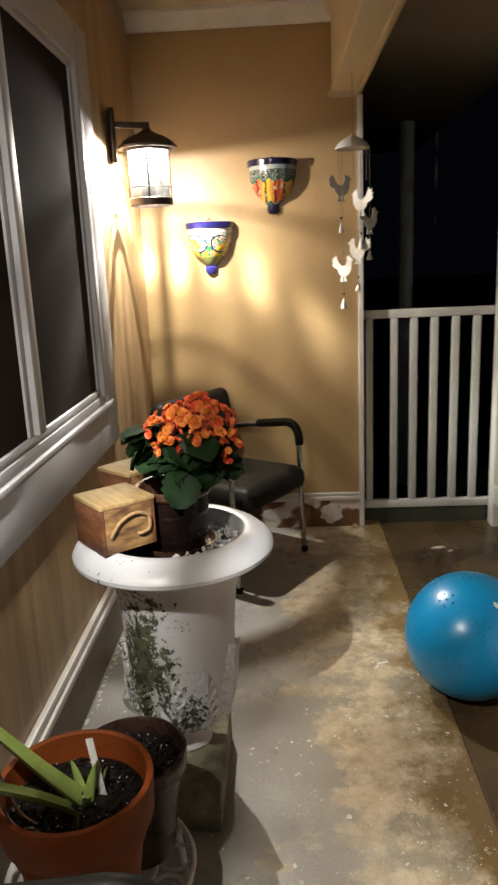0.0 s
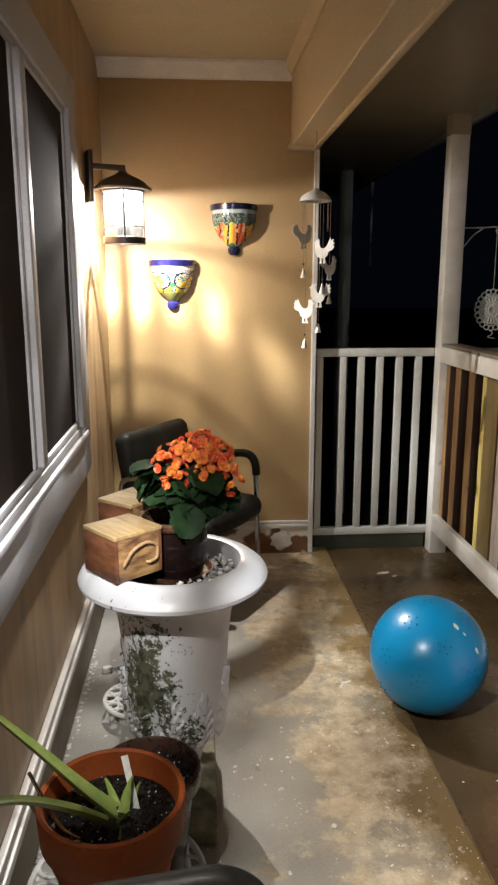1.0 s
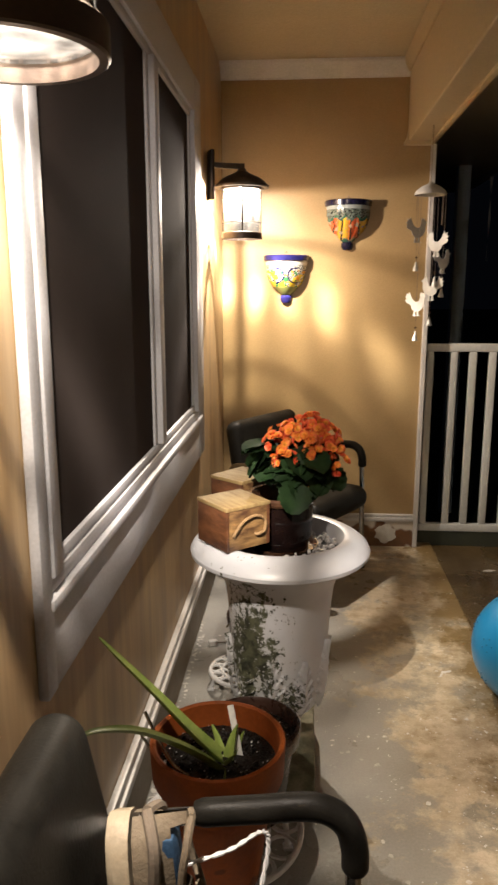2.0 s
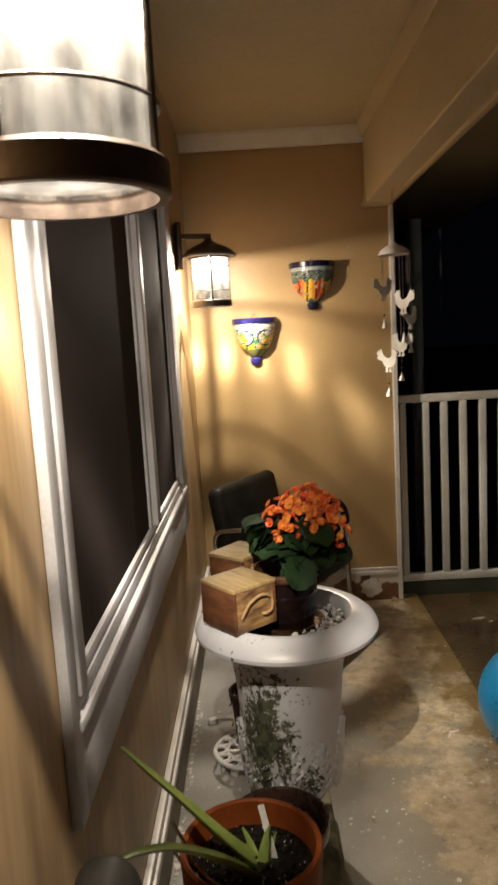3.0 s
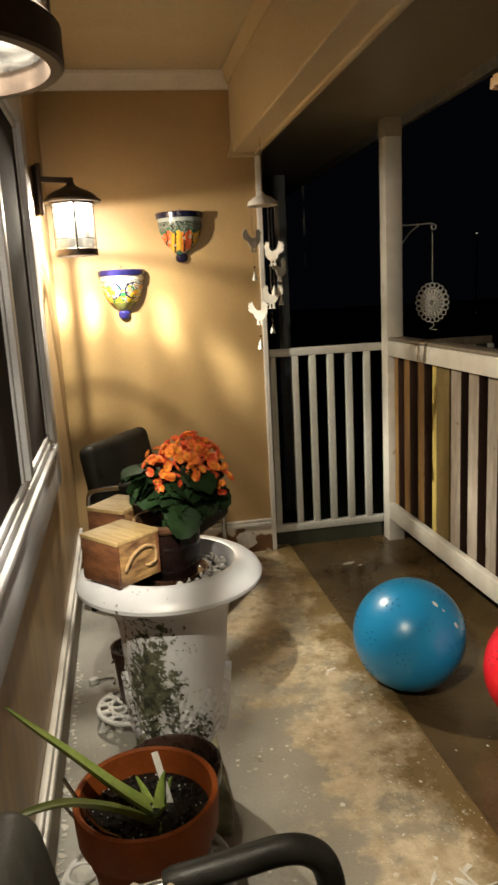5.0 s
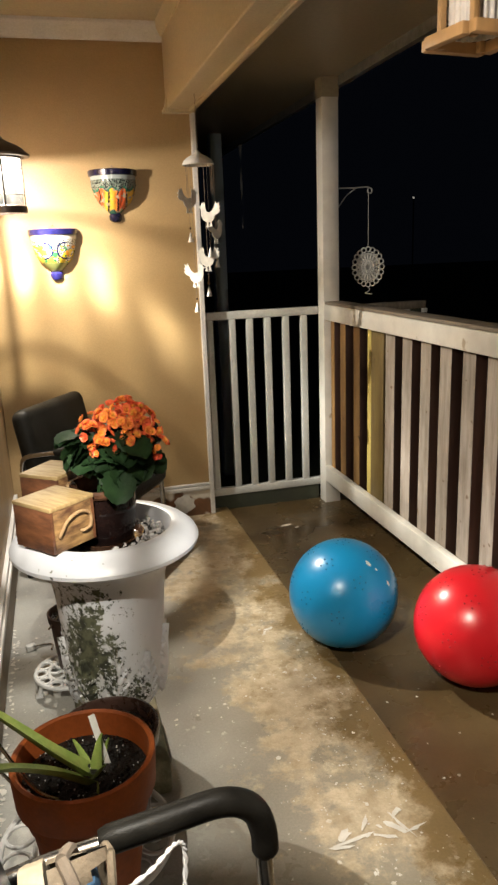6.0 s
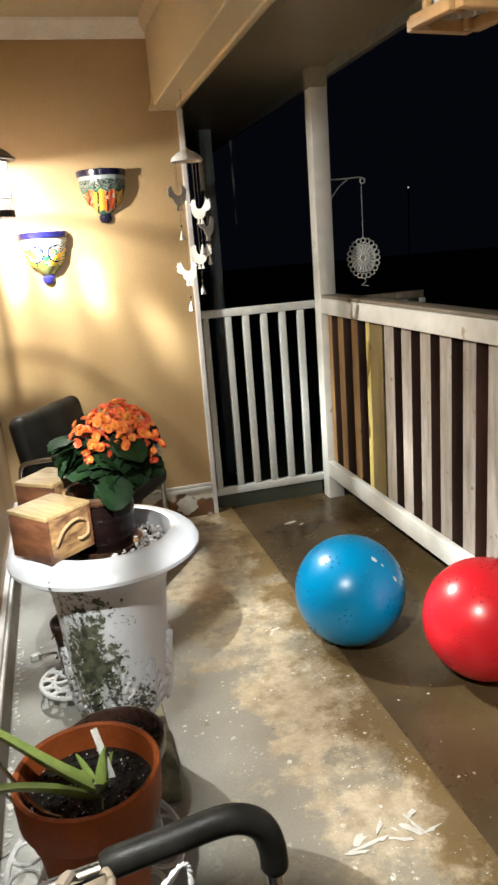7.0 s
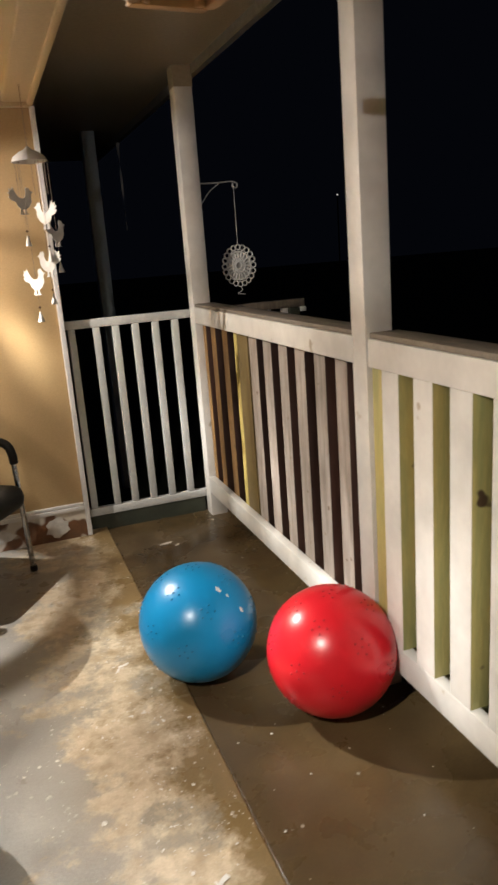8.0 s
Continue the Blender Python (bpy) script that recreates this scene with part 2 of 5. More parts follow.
def urn_material():
    """White plastic urn; green-black algae on one flank and specks in the leaf relief."""
    m = bpy.data.materials.new("weathered_white_urn")
    nt, bsdf = nodes_of(m)
    tc = nt.nodes.new("ShaderNodeTexCoord")
    def near(cx, cy, cz, sx, sy, sz):
        mp = nt.nodes.new("ShaderNodeMapping")
        mp.vector_type = "TEXTURE"
        mp.inputs["Location"].default_value, mp.inputs["Scale"].default_value = (cx, cy, cz), (sx, sy, sz)
        ln = nt.nodes.new("ShaderNodeVectorMath")
        ln.operation = "LENGTH"
        nt.links.new(tc.outputs["Object"], mp.inputs[0])
        nt.links.new(mp.outputs[0], ln.inputs[0])
        return calc(nt, "SUBTRACT", 1.0, ln.outputs["Value"])
    grain = noise_at(nt, 60, 8, 0.75)
    streak = noise_at(nt, 17, 6, 0.7, (1.7, 1.7, 0.55))
    flank = calc(nt, "ADD", near(-0.074, -0.112, 0.205, 0.105, 0.16, 0.26), calc(nt, "MULTIPLY", calc(nt, "SUBTRACT", streak, 0.5), 2.6))
    algae = ramp(nt, calc(nt, "ADD", flank, calc(nt, "MULTIPLY", calc(nt, "SUBTRACT", grain, 0.5), 4.4)), 0.34, 0.44)
    low = calc(nt, "ADD", near(0.03, -0.12, 0.06, 0.12, 0.12, 0.14), calc(nt, "MULTIPLY", calc(nt, "SUBTRACT", grain, 0.5), 3.4))
    algae2 = ramp(nt, low, 0.62, 0.72)
    soot = mix_colour(nt, ramp(nt, noise_at(nt, 40, 3), 0.4, 0.6), (0.024, 0.026, 0.015), (0.095, 0.10, 0.058))
    base = mix_colour(nt, ramp(nt, noise_at(nt, 7, 4), 0.35, 0.65), (0.56, 0.57, 0.62), (0.64, 0.65, 0.70))
    film = ramp(nt, calc(nt, "ADD", near(-0.08, -0.11, 0.16, 0.16, 0.18, 0.24), calc(nt, "SUBTRACT", streak, 0.5)), 0.1, 0.7)
    base = mix_colour(nt, calc(nt, "MULTIPLY", film, 0.35), base, (0.36, 0.36, 0.30))
    col = mix_colour(nt, calc(nt, "MAXIMUM", algae, algae2), base, soot)
    nt.links.new(col, bsdf.inputs["Base Color"])
    nt.links.new(ramp_to(nt, calc(nt, "MAXIMUM", algae, algae2), 0.36, 0.75), bsdf.inputs["Roughness"])
    bump(nt, bsdf, noise_at(nt, 120, 3), 0.12, 0.0015)
    return m


def ball_material(name, a, b):
    m = bpy.data.materials.new(name)
    nt, bsdf = nodes_of(m)
    scuff = ramp(nt, noise_at(nt, 10, 8, 0.75), 0.60, 0.80)
    col = mix_colour(nt, scuff, a, b)
    nt.links.new(col, bsdf.inputs["Base Color"])
    nt.links.new(ramp_to(nt, noise_at(nt, 5, 4), 0.22, 0.36), bsdf.inputs["Roughness"])
    bump(nt, bsdf, noise_at(nt, 260, 2), 0.10, 0.001)
    return m


def light_shaping_glass(plain=False):
    """Wavy cast glass whose tint patterns the light: a clear belt of lobes stands in for focused light, the rest passes
    in faint upright streaks.
    """
    m = bpy.data.materials.new("water_glass")
    m.use_nodes = True
    nt = m.node_tree
    nt.nodes.remove(nt.nodes["Principled BSDF"])
    out = nt.nodes["Material Output"]
    clear, milky, gloss, mix1, mix2 = (nt.nodes.new(k) for k in ("ShaderNodeBsdfTransparent", "ShaderNodeBsdfTranslucent", "ShaderNodeBsdfGlossy", "ShaderNodeMixShader", "ShaderNodeMixShader"))
    tc = nt.nodes.new("ShaderNodeTexCoord")
    sep = nt.nodes.new("ShaderNodeSeparateXYZ")
    nt.links.new(tc.outputs["Object"], sep.inputs[0])
    if plain:
        tone = mix_colour(nt, ramp(nt, noise_at(nt, 40, 2), 0.4, 0.6), (0.42, 0.41, 0.40), (0.56, 0.55, 0.53))
    else:
        around = calc(nt, "ARCTAN2", sep.outputs[1], sep.outputs[0])
        flutes = calc(nt, "COSINE", calc(nt, "MULTIPLY", calc(nt, "SUBTRACT", around, 0.58), 21.0))
        height = calc(nt, "ADD", sep.outputs[2], calc(nt, "MULTIPLY", calc(nt, "SUBTRACT", noise_at(nt, 30, 2.0, 0.5, (1.0, 1.0, 0.2)), 0.5), 0.045))
        # bright spots on the walls are put into the tint, not refracted
        belt = ramp(nt, calc(nt, "ABSOLUTE", calc(nt, "SUBTRACT", height, 0.133)), 0.019, 0.003)
        wisps = calc(nt, "ADD", calc(nt, "MULTIPLY", flutes, 0.5), calc(nt, "MULTIPLY", noise_at(nt, 90, 3.0, 0.6, (0.5, 0.5, 1.6)), 1.6))
        lobes = calc(nt, "MULTIPLY", belt, ramp(nt, wisps, 0.70, 1.25))
        streak = ramp(nt, noise_at(nt, 60, 2.5, 0.5, (1.0, 1.0, 0.07)), 0.35, 0.65)
        base = mix_colour(nt, streak, (0.36, 0.35, 0.33), (0.54, 0.53, 0.50))
        # darker tint towards the top edge stands in for shade on the upper wall
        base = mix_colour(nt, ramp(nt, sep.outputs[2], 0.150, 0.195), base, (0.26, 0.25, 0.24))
        tone = mix_colour(nt, lobes, base, (1.0, 0.99, 0.96))
    nt.links.new(tone, clear.inputs[0])
    milky.inputs[0].default_value = (0.95, 0.93, 0.88, 1)
    gloss.inputs[1].default_value = 0.08
    ripple = ramp(nt, noise_at(nt, 34, 3.0, 0.5, (1.0, 1.0, 0.45)), 0.40, 0.62)
    depth = calc(nt, "ADD", calc(nt, "MULTIPLY", ripple, 0.004), calc(nt, "MULTIPLY", ramp(nt, sep.outputs[2], 0.05, 0.15), 0.004))
    nt.links.new(calc(nt, "ADD", depth, 0.0014), mix1.inputs[0])
    mix2.inputs[0].default_value = 0.05
    nt.links.new(clear.outputs[0], mix1.inputs[1])
    nt.links.new(milky.outputs[0], mix1.inputs[2])
    nt.links.new(mix1.outputs[0], mix2.inputs[1])
    nt.links.new(gloss.outputs[0], mix2.inputs[2])
    nt.links.new(mix2.outputs[0], out.inputs[0])
    return m


def pane_glass():
    m = bpy.data.materials.new("window_glass")
    m.use_nodes = True
    nt = m.node_tree
    nt.nodes.remove(nt.nodes["Principled BSDF"])
    clear, gloss, mix, fres = (nt.nodes.new(k) for k in ("ShaderNodeBsdfTransparent", "ShaderNodeBsdfGlossy", "ShaderNodeMixShader", "ShaderNodeFresnel"))
    clear.inputs[0].default_value = (0.8, 0.82, 0.82, 1)
    gloss.inputs[1].default_value = 0.12
    fres.inputs[0].default_value = 1.45
    nt.links.new(calc(nt, "MULTIPLY", fres.outputs[0], 0.45), mix.inputs[0])
    nt.links.new(clear.outputs[0], mix.inputs[1])
    nt.links.new(gloss.outputs[0], mix.inputs[2])
    nt.links.new(mix.outputs[0], nt.nodes["Material Output"].inputs[0])
    return m


def bulb_glow():
    m = bpy.data.materials.new("lit_bulb")
    nt, bsdf = nodes_of(m)
    bsdf.inputs["Emission Color"].default_value = (1.0, 0.86, 0.62, 1)
    bsdf.inputs["Emission Strength"].default_value = 25
    return m


def petal_material():
    m = bpy.data.materials.new("orange_petal")
    nt, bsdf = nodes_of(m)
    oi = nt.nodes.new("ShaderNodeObjectInfo")
    hue = mix_colour(nt, oi.outputs["Random"], (0.78, 0.06, 0.04), (0.88, 0.19, 0.07))
    tc = nt.nodes.new("ShaderNodeTexCoord")
    ln = nt.nodes.new("ShaderNodeVectorMath")
    ln.operation = "LENGTH"
    nt.links.new(tc.outputs["Object"], ln.inputs[0])
    rim = ramp(nt, ln.outputs["Value"], 0.0095, 0.0165)
    heart = mix_colour(nt, ramp(nt, calc(nt, "FRACT", calc(nt, "MULTIPLY", oi.outputs["Random"], 7.3)), 0.15, 0.65), (0.86, 0.18, 0.06), (0.95, 0.48, 0.065))
    col = mix_colour(nt, rim, heart, hue)
    nt.links.new(col, bsdf.inputs["Base Color"])
    bsdf.inputs["Roughness"].default_value = 0.5
    bsdf.inputs["Subsurface Weight"].default_value = 0.0
    return m


def talavera(name, flowers):
    """Glazed hand-painted ware: white ground, black dots, coloured fluted blossoms."""
    m = bpy.data.materials.new(name)
    nt, bsdf = nodes_of(m)
    tc = nt.nodes.new("ShaderNodeTexCoord")
    sep = nt.nodes.new("ShaderNodeSeparateXYZ")
    nt.links.new(tc.outputs["Object"], sep.inputs[0])
    x, z = sep.outputs[0], sep.outputs[2]
    vor = nt.nodes.new("ShaderNodeTexVoronoi")
    vor.inputs["Scale"].default_value = 150
    nt.links.new(tc.outputs["Object"], vor.inputs["Vector"])
    dots = calc(nt, "LESS_THAN", vor.outputs["Distance"], 0.46)
    ground = mix_colour(nt, dots, (0.54, 0.52, 0.46), (0.02, 0.022, 0.035))
    if flowers == "tulips":
        ground = mix_colour(nt, dots, (0.13, 0.155, 0.13), (0.010, 0.015, 0.016))
        wob = calc(nt, "ADD", x, calc(nt, "MULTIPLY", calc(nt, "SUBTRACT", noise_at(nt, 30, 2), 0.5), 0.02))
        hue = mix_colour(nt, ramp(nt, calc(nt, "SINE", calc(nt, "MULTIPLY", wob, 62)), -0.4, 0.4), (0.60, 0.36, 0.03), (0.52, 0.09, 0.025))
        hue = mix_colour(nt, calc(nt, "GREATER_THAN", calc(nt, "SINE", calc(nt, "MULTIPLY", wob, 150)), 0.84), hue, (0.03, 0.02, 0.012))
        hue = mix_colour(nt, calc(nt, "GREATER_THAN", noise_at(nt, 45, 2), 0.60), hue, (0.30, 0.24, 0.16))
        edge = calc(nt, "ADD", z, calc(nt, "MULTIPLY", calc(nt, "SINE", calc(nt, "MULTIPLY", wob, 124)), 0.008))
        band = calc(nt, "MULTIPLY", calc(nt, "LESS_THAN", edge, -0.095), calc(nt, "GREATER_THAN", edge, -0.185))
        green = calc(nt, "MULTIPLY", calc(nt, "LESS_THAN", edge, -0.082), calc(nt, "GREATER_THAN", noise_at(nt, 36, 1), 0.45))
        col = mix_colour(nt, green, ground, (0.03, 0.10, 0.06))
        col = mix_colour(nt, band, col, hue)
        col = mix_colour(nt, calc(nt, "GREATER_THAN", z, -0.045), col, (0.26, 0.29, 0.28))
    else:
        ax = calc(nt, "ABSOLUTE", x)
        blossom = noise_at(nt, 26, 1, 0.4)
        col = mix_colour(nt, calc(nt, "MULTIPLY", calc(nt, "GREATER_THAN", blossom, 0.60), calc(nt, "LESS_THAN", z, -0.075)), ground, (0.70, 0.30, 0.03))
        col = mix_colour(nt, calc(nt, "MULTIPLY", calc(nt, "LESS_THAN", z, -0.095), calc(nt, "GREATER_THAN", noise_at(nt, 22, 1), 0.46)), col, (0.72, 0.52, 0.03))
        col = mix_colour(nt, calc(nt, "GREATER_THAN", noise_at(nt, 31, 1), 0.63), col, (0.05, 0.20, 0.07))
        ring = calc(nt, "ABSOLUTE", calc(nt, "SUBTRACT", calc(nt, "SQRT", calc(nt, "ADD", calc(nt, "POWER", calc(nt, "SUBTRACT", ax, 0.047), 2), calc(nt, "POWER", calc(nt, "ADD", z, 0.10), 2))), 0.036))
        arc = calc(nt, "MULTIPLY", calc(nt, "LESS_THAN", ring, 0.0035), calc(nt, "LESS_THAN", ax, 0.055))
        col = mix_colour(nt, arc, col, (0.012, 0.014, 0.07))
        col = mix_colour(nt, calc(nt, "LESS_THAN", z, -0.155), col, (0.20, 0.22, 0.07))
        col = mix_colour(nt, calc(nt, "GREATER_THAN", z, -0.047), col, (0.62, 0.60, 0.56))
    nt.links.new(col, bsdf.inputs["Base Color"])
    bsdf.inputs["Roughness"].default_value = 0.16
    bump(nt, bsdf, noise_at(nt, 60, 2), 0.08, 0.002)
    return m


FLOOR, OUTERFLOOR, URN = floor_material(), outer_floor_material(), urn_material()
BLUEBALL = ball_material("blue_ball_rubber", (0.016, 0.225, 0.49), (0.03, 0.27, 0.54))
REDBALL = ball_material("red_ball_rubber", (0.54, 0.010, 0.016), (0.60, 0.03, 0.035))
BOTTOMGLASS = light_shaping_glass(True)
LANTERNGLASS, PANE, BULB, PETAL = light_shaping_glass(), pane_glass(), bulb_glow(), petal_material()
BULBFAR = bulb_glow()
BULBFAR.node_tree.nodes["Principled BSDF"].inputs["Emission Strength"].default_value = 0.25
TULIP, SCROLL = talavera("talavera_tulips", "tulips"), talavera("talavera_scroll", "scroll")
NAVY = surface("navy_glaze", (0.008, 0.008, 0.022), (0.014, 0.012, 0.045), 15, 0.18, 0.05, 60, 0.1)
COBALT = surface("cobalt_glaze", (0.012, 0.012, 0.075), (0.03, 0.026, 0.16), 15, 0.15, 0.05, 60, 0.1)
SCREEN = surface("insect_screen_and_dark_room", (0.034, 0.026, 0.024), (0.045, 0.036, 0.033), 2.0, 0.85, 0.1, 300, 0.2)
for dull, level in ((SCREEN, 0.02), (BLACKVINYL, 0.11), (GLAZE, 0.2), (LEAF, 0.12), (ALOE, 0.3), (TERRACOTTA, 0.25), (SOIL, 0.25)):
    dull.node_tree.nodes["Principled BSDF"].inputs["Specular IOR Level"].default_value = level
PLINTH = surface("patched_plinth", (0.20, 0.085, 0.03), (0.13, 0.07, 0.032), 7, 0.6, 0.1, 60, 0.3, speck=((0.62, 0.57, 0.49), 5.0, 0.54))
PLINTHGREY = surface("greyed_plinth", (0.27, 0.215, 0.15), (0.22, 0.165, 0.11), 6, 0.55, 0.1, 60, 0.3, stretch=(1, 1, 1))


# ---- mesh helpers ----
def box(bm, x0, y0, z0, x1, y1, z1, bevel=0.0, m=None, segments=2):
    made = bmesh.ops.create_cube(bm, size=1.0)["verts"]
    for v in made:
        v.co = Vector((x0 if v.co.x < 0 else x1, y0 if v.co.y < 0 else y1, z0 if v.co.z < 0 else z1))
    if bevel:
        edges = list({e for v in made for e in v.link_edges})
        made = bmesh.ops.bevel(bm, geom=edges, offset=bevel, segments=segments, affect="EDGES", profile=0.5)["verts"]
    if m:
        for v in made:
            v.co = m @ v.co
    return bm


def lathe(bm, profile, steps=48, a0=0.0, a1=2 * math.pi, wave=None):
    """Turns (radius, height) rows round z; wave(angle, row) scales the radius."""
    closed = abs(a1 - a0 - 2 * math.pi) < 1e-6
    count = steps if closed else steps + 1
    rings = []
    for i, (r, z) in enumerate(profile):
        ring = []
        for k in range(count):
            a = a0 + (a1 - a0) * k / steps
            rr = r * (wave(a, i) if wave else 1)
            ring.append(bm.verts.new((rr * math.cos(a), rr * math.sin(a), z)))
        rings.append(ring)
    for low, high in zip(rings, rings[1:]):
        for k in range(steps):
            j = (k + 1) % count
            bm.faces.new((low[k], low[j], high[j], high[k]))
    return rings


def tube(bm, points, radius, sides=10, caps=True):
    """A round bar along points; radius is one number or one for each point."""
    pts = [Vector(p) for p in points]
    up, rings = None, []
    for i, p in enumerate(pts):
        d = (pts[min(i + 1, len(pts) - 1)] - pts[max(i - 1, 0)]).normalized()
        if up is None:
            up = d.orthogonal().normalized()
        side = d.cross(up).normalized()
        up = side.cross(d).normalized()
        r = radius[i] if isinstance(radius, (list, tuple)) else radius
        rings.append([bm.verts.new(p + r * (math.cos(2 * math.pi * k / sides) * side + math.sin(2 * math.pi * k / sides) * up)) for k in range(sides)])
    for a, b in zip(rings, rings[1:]):
        for k in range(sides):
            bm.faces.new((a[k], a[(k + 1) % sides], b[(k + 1) % sides], b[k]))
    if caps:
        bm.faces.new(rings[0])
        bm.faces.new(rings[-1])


def bend(points, n=6):
    """Rounds a polyline with a smooth curve through its points."""
    pts = [Vector(p) for p in points]
    out = []
    for i in range(len(pts) - 1):
        p0, p1, p2, p3 = pts[max(i - 1, 0)], pts[i], pts[i + 1], pts[min(i + 2, len(pts) - 1)]
        for k in range(n):
            t = k / n
            out.append(0.5 * (2 * p1 + (p2 - p0) * t + (2 * p0 - 5 * p1 + 4 * p2 - p3) * t * t + (3 * p1 - p0 - 3 * p2 + p3) * t ** 3))
    return out + [pts[-1]]


def extrude_outline(bm, outline, thickness, m=None):
    """A flat outline in x and z, given thickness along y."""
    front = [bm.verts.new((x, -thickness / 2, z)) for x, z in outline]
    back = [bm.verts.new((x, thickness / 2, z)) for x, z in outline]
    bm.faces.new(front)
    bm.faces.new(back[::-1])
    for k in range(len(outline)):
        j = (k + 1) % len(outline)
        bm.faces.new((front[j], front[k], back[k], back[j]))
    if m:
        for v in front + back:
            v.co = m @ v.co


def mesh_of(name, bm, material, smooth=35):
    bmesh.ops.recalc_face_normals(bm, faces=bm.faces)
    me = bpy.data.meshes.new(name)
    bm.to_mesh(me)
    bm.free()
    me.materials.append(material)
    if smooth:
        me.polygons.foreach_set("use_smooth", [True] * len(me.polygons))
        me.set_sharp_from_angle(angle=radians(smooth))
    return me


def part(name, bm, material, parent, label="", smooth=35):
    ob = new(name, mesh_of(name, bm, material, smooth))
    ob.parent = parent
    return tagged(ob, label)


def shared(name, me, parent, m):
    ob = new(name, me)
    ob.parent = parent
    ob.matrix_basis = m
    return ob


def thing(name, label, category, m=None, group="", kind=""):
    ob = new(name)
    ob.empty_display_size = 0.1
    if m is not None:
        ob.matrix_basis = m
    return tagged(ob, label, category, group, kind)


def structure(name, bm, material, label, category, smooth=0):
    return tagged(new(name, mesh_of(name, bm, material, smooth)), label, category, kind="structure")


B = bmesh.new

# ---- the large structure ----
WX, WY, CZ = -0.57, 4.12, 2.42
Y0 = -1.5

bm = B()
for y0, y1, z0, z1 in ((Y0, 1.42, 0, CZ), (3.08, WY + 0.14, 0, CZ), (1.42, 3.08, 0, 0.88), (1.42, 3.08, 2.0, CZ)):
    box(bm, WX - 0.15, y0, z0, WX, y1, z1)
wall_west = structure("wall_west", bm, SIDING, "tan painted house wall with a wide window", "wall")
bm = B()
box(bm, WX + 0.001, WY, 0, 0.45, WY + 0.14, CZ)
wall_north = structure("wall_north", bm, WALL, "tan painted end wall of the porch", "wall")
bm = B()
box(bm, WX - 0.15, Y0 - 0.15, 0, 1.22, Y0, CZ)
structure("wall_south", bm, WALL, "tan painted wall behind the porch", "wall")
bm = B()
box(bm, WX - 0.15, Y0 - 0.15, CZ, 0.46, WY + 0.14, CZ + 0.1)
structure("ceiling", bm, CEILING, "cream painted porch ceiling", "ceiling")
bm = B()
box(bm, WX - 0.15, Y0 - 0.15, -0.3, 0.56, WY + 0.14, 0, 0.006)
structure("floor", bm, FLOOR, "worn grey and tan concrete slab with paint chips", "floor")
bm = B()
box(bm, 0.562, Y0 - 0.15, -0.32, 1.26, 4.24, -0.014, 0.004)
structure("floor_outer", bm, OUTERFLOOR, "damp brown concrete strip beside the slab", "floor")
bm = B()
box(bm, -60, -60, -0.5, 60, 60, -0.35)
structure("ground", bm, GROUND, "dark lawn at night", "ground")

bm = B()
box(bm, 0.336, Y0, 2.056, 0.452, WY - 0.001, CZ - 0.002, 0.006)
beam = structure("beam", bm, CREAM, "cream painted porch beam", "beam")
bm = B()
box(bm, 0.440, Y0, 2.044, 0.466, WY - 0.002, 2.068, 0.005)
box(bm, 0.453, Y0, 2.068, 0.463, WY - 0.002, 2.30)
part("edge_trim", bm, CREAM, beam)
bm = B()
extrude_outline(bm, [(0.318, 2.040), (0.452, 2.040), (0.452, 2.054), (0.335, 2.11), (0.330, 2.075), (0.318, 2.055)], 0.05, pose(0, WY - 0.027, 0))
part("beam_bracket", bm, CREAM, beam)
bm = B()
extrude_outline(bm, [(0.0, 0.0), (0.0, 0.05), (0.008, 0.05), (0.03, 0.02), (0.036, 0.0)], WY - Y0, pose(0.335, (WY + Y0) / 2, CZ - 0.001, 180, 0, 180))
part("cove", bm, CREAM, beam)

bm = B()
box(bm, 0.466, Y0, 2.215, 1.202, 7.4, 2.235)
soffit = structure("outer_ceiling", bm, SOFFIT, "brown boarded ceiling over the outer strip", "ceiling")
bm = B()
box(bm, 1.203, Y0, 2.178, 1.223, 7.4, 2.34)
box(bm, 1.201, Y0, 2.170, 1.231, 7.4, 2.1775)
tagged(new("roof_edge", mesh_of("roof_edge", bm, GALV, 0)), "grey metal roof edge with a drip strip", "roof", kind="structure")
bm = B()
box(bm, WX - 0.15, Y0 - 0.15, 2.53, 1.225, 7.4, 2.58)
structure("roof", bm, GALV, "dark porch roof", "roof")

# crown moulding, end trim and skirting
bm = B()
extrude_outline(bm, [(0, 0), (0.075, 0), (0.07, -0.012), (0.045, -0.025), (0.02, -0.054), (0.016, -0.067), (0, -0.070)], 0.905, pose(-0.117, WY - 0.0005, CZ - 0.001, 0, 0, -90))
structure("crown_moulding", bm, WHITE, "white crown moulding along the end wall", "trim", 30)
bm = B()
box(bm, 0.4505, WY - 0.022, 0, 0.474, WY + 0.14, 2.045, 0.003)
structure("corner_trim", bm, WHITE, "white corner board at the end of the tan wall", "trim")
bm = B()
box(bm, WX + 0.02, WY - 0.014, 0.0, 0.45, WY - 0.001, 0.140)
plinth = structure("plinth_north", bm, PLINTH, "patched brown plinth with bare white spots", "baseboard")
bm = B()
box(bm, WX + 0.03, WY - 0.022, 0.141, 0.45, WY - 0.001, 0.163, 0.004)
box(bm, WX + 0.03, WY - 0.017, 0.163, 0.45, WY - 0.001, 0.181, 0.004)
part("moulding", bm, WHITE, plinth, "white moulding")
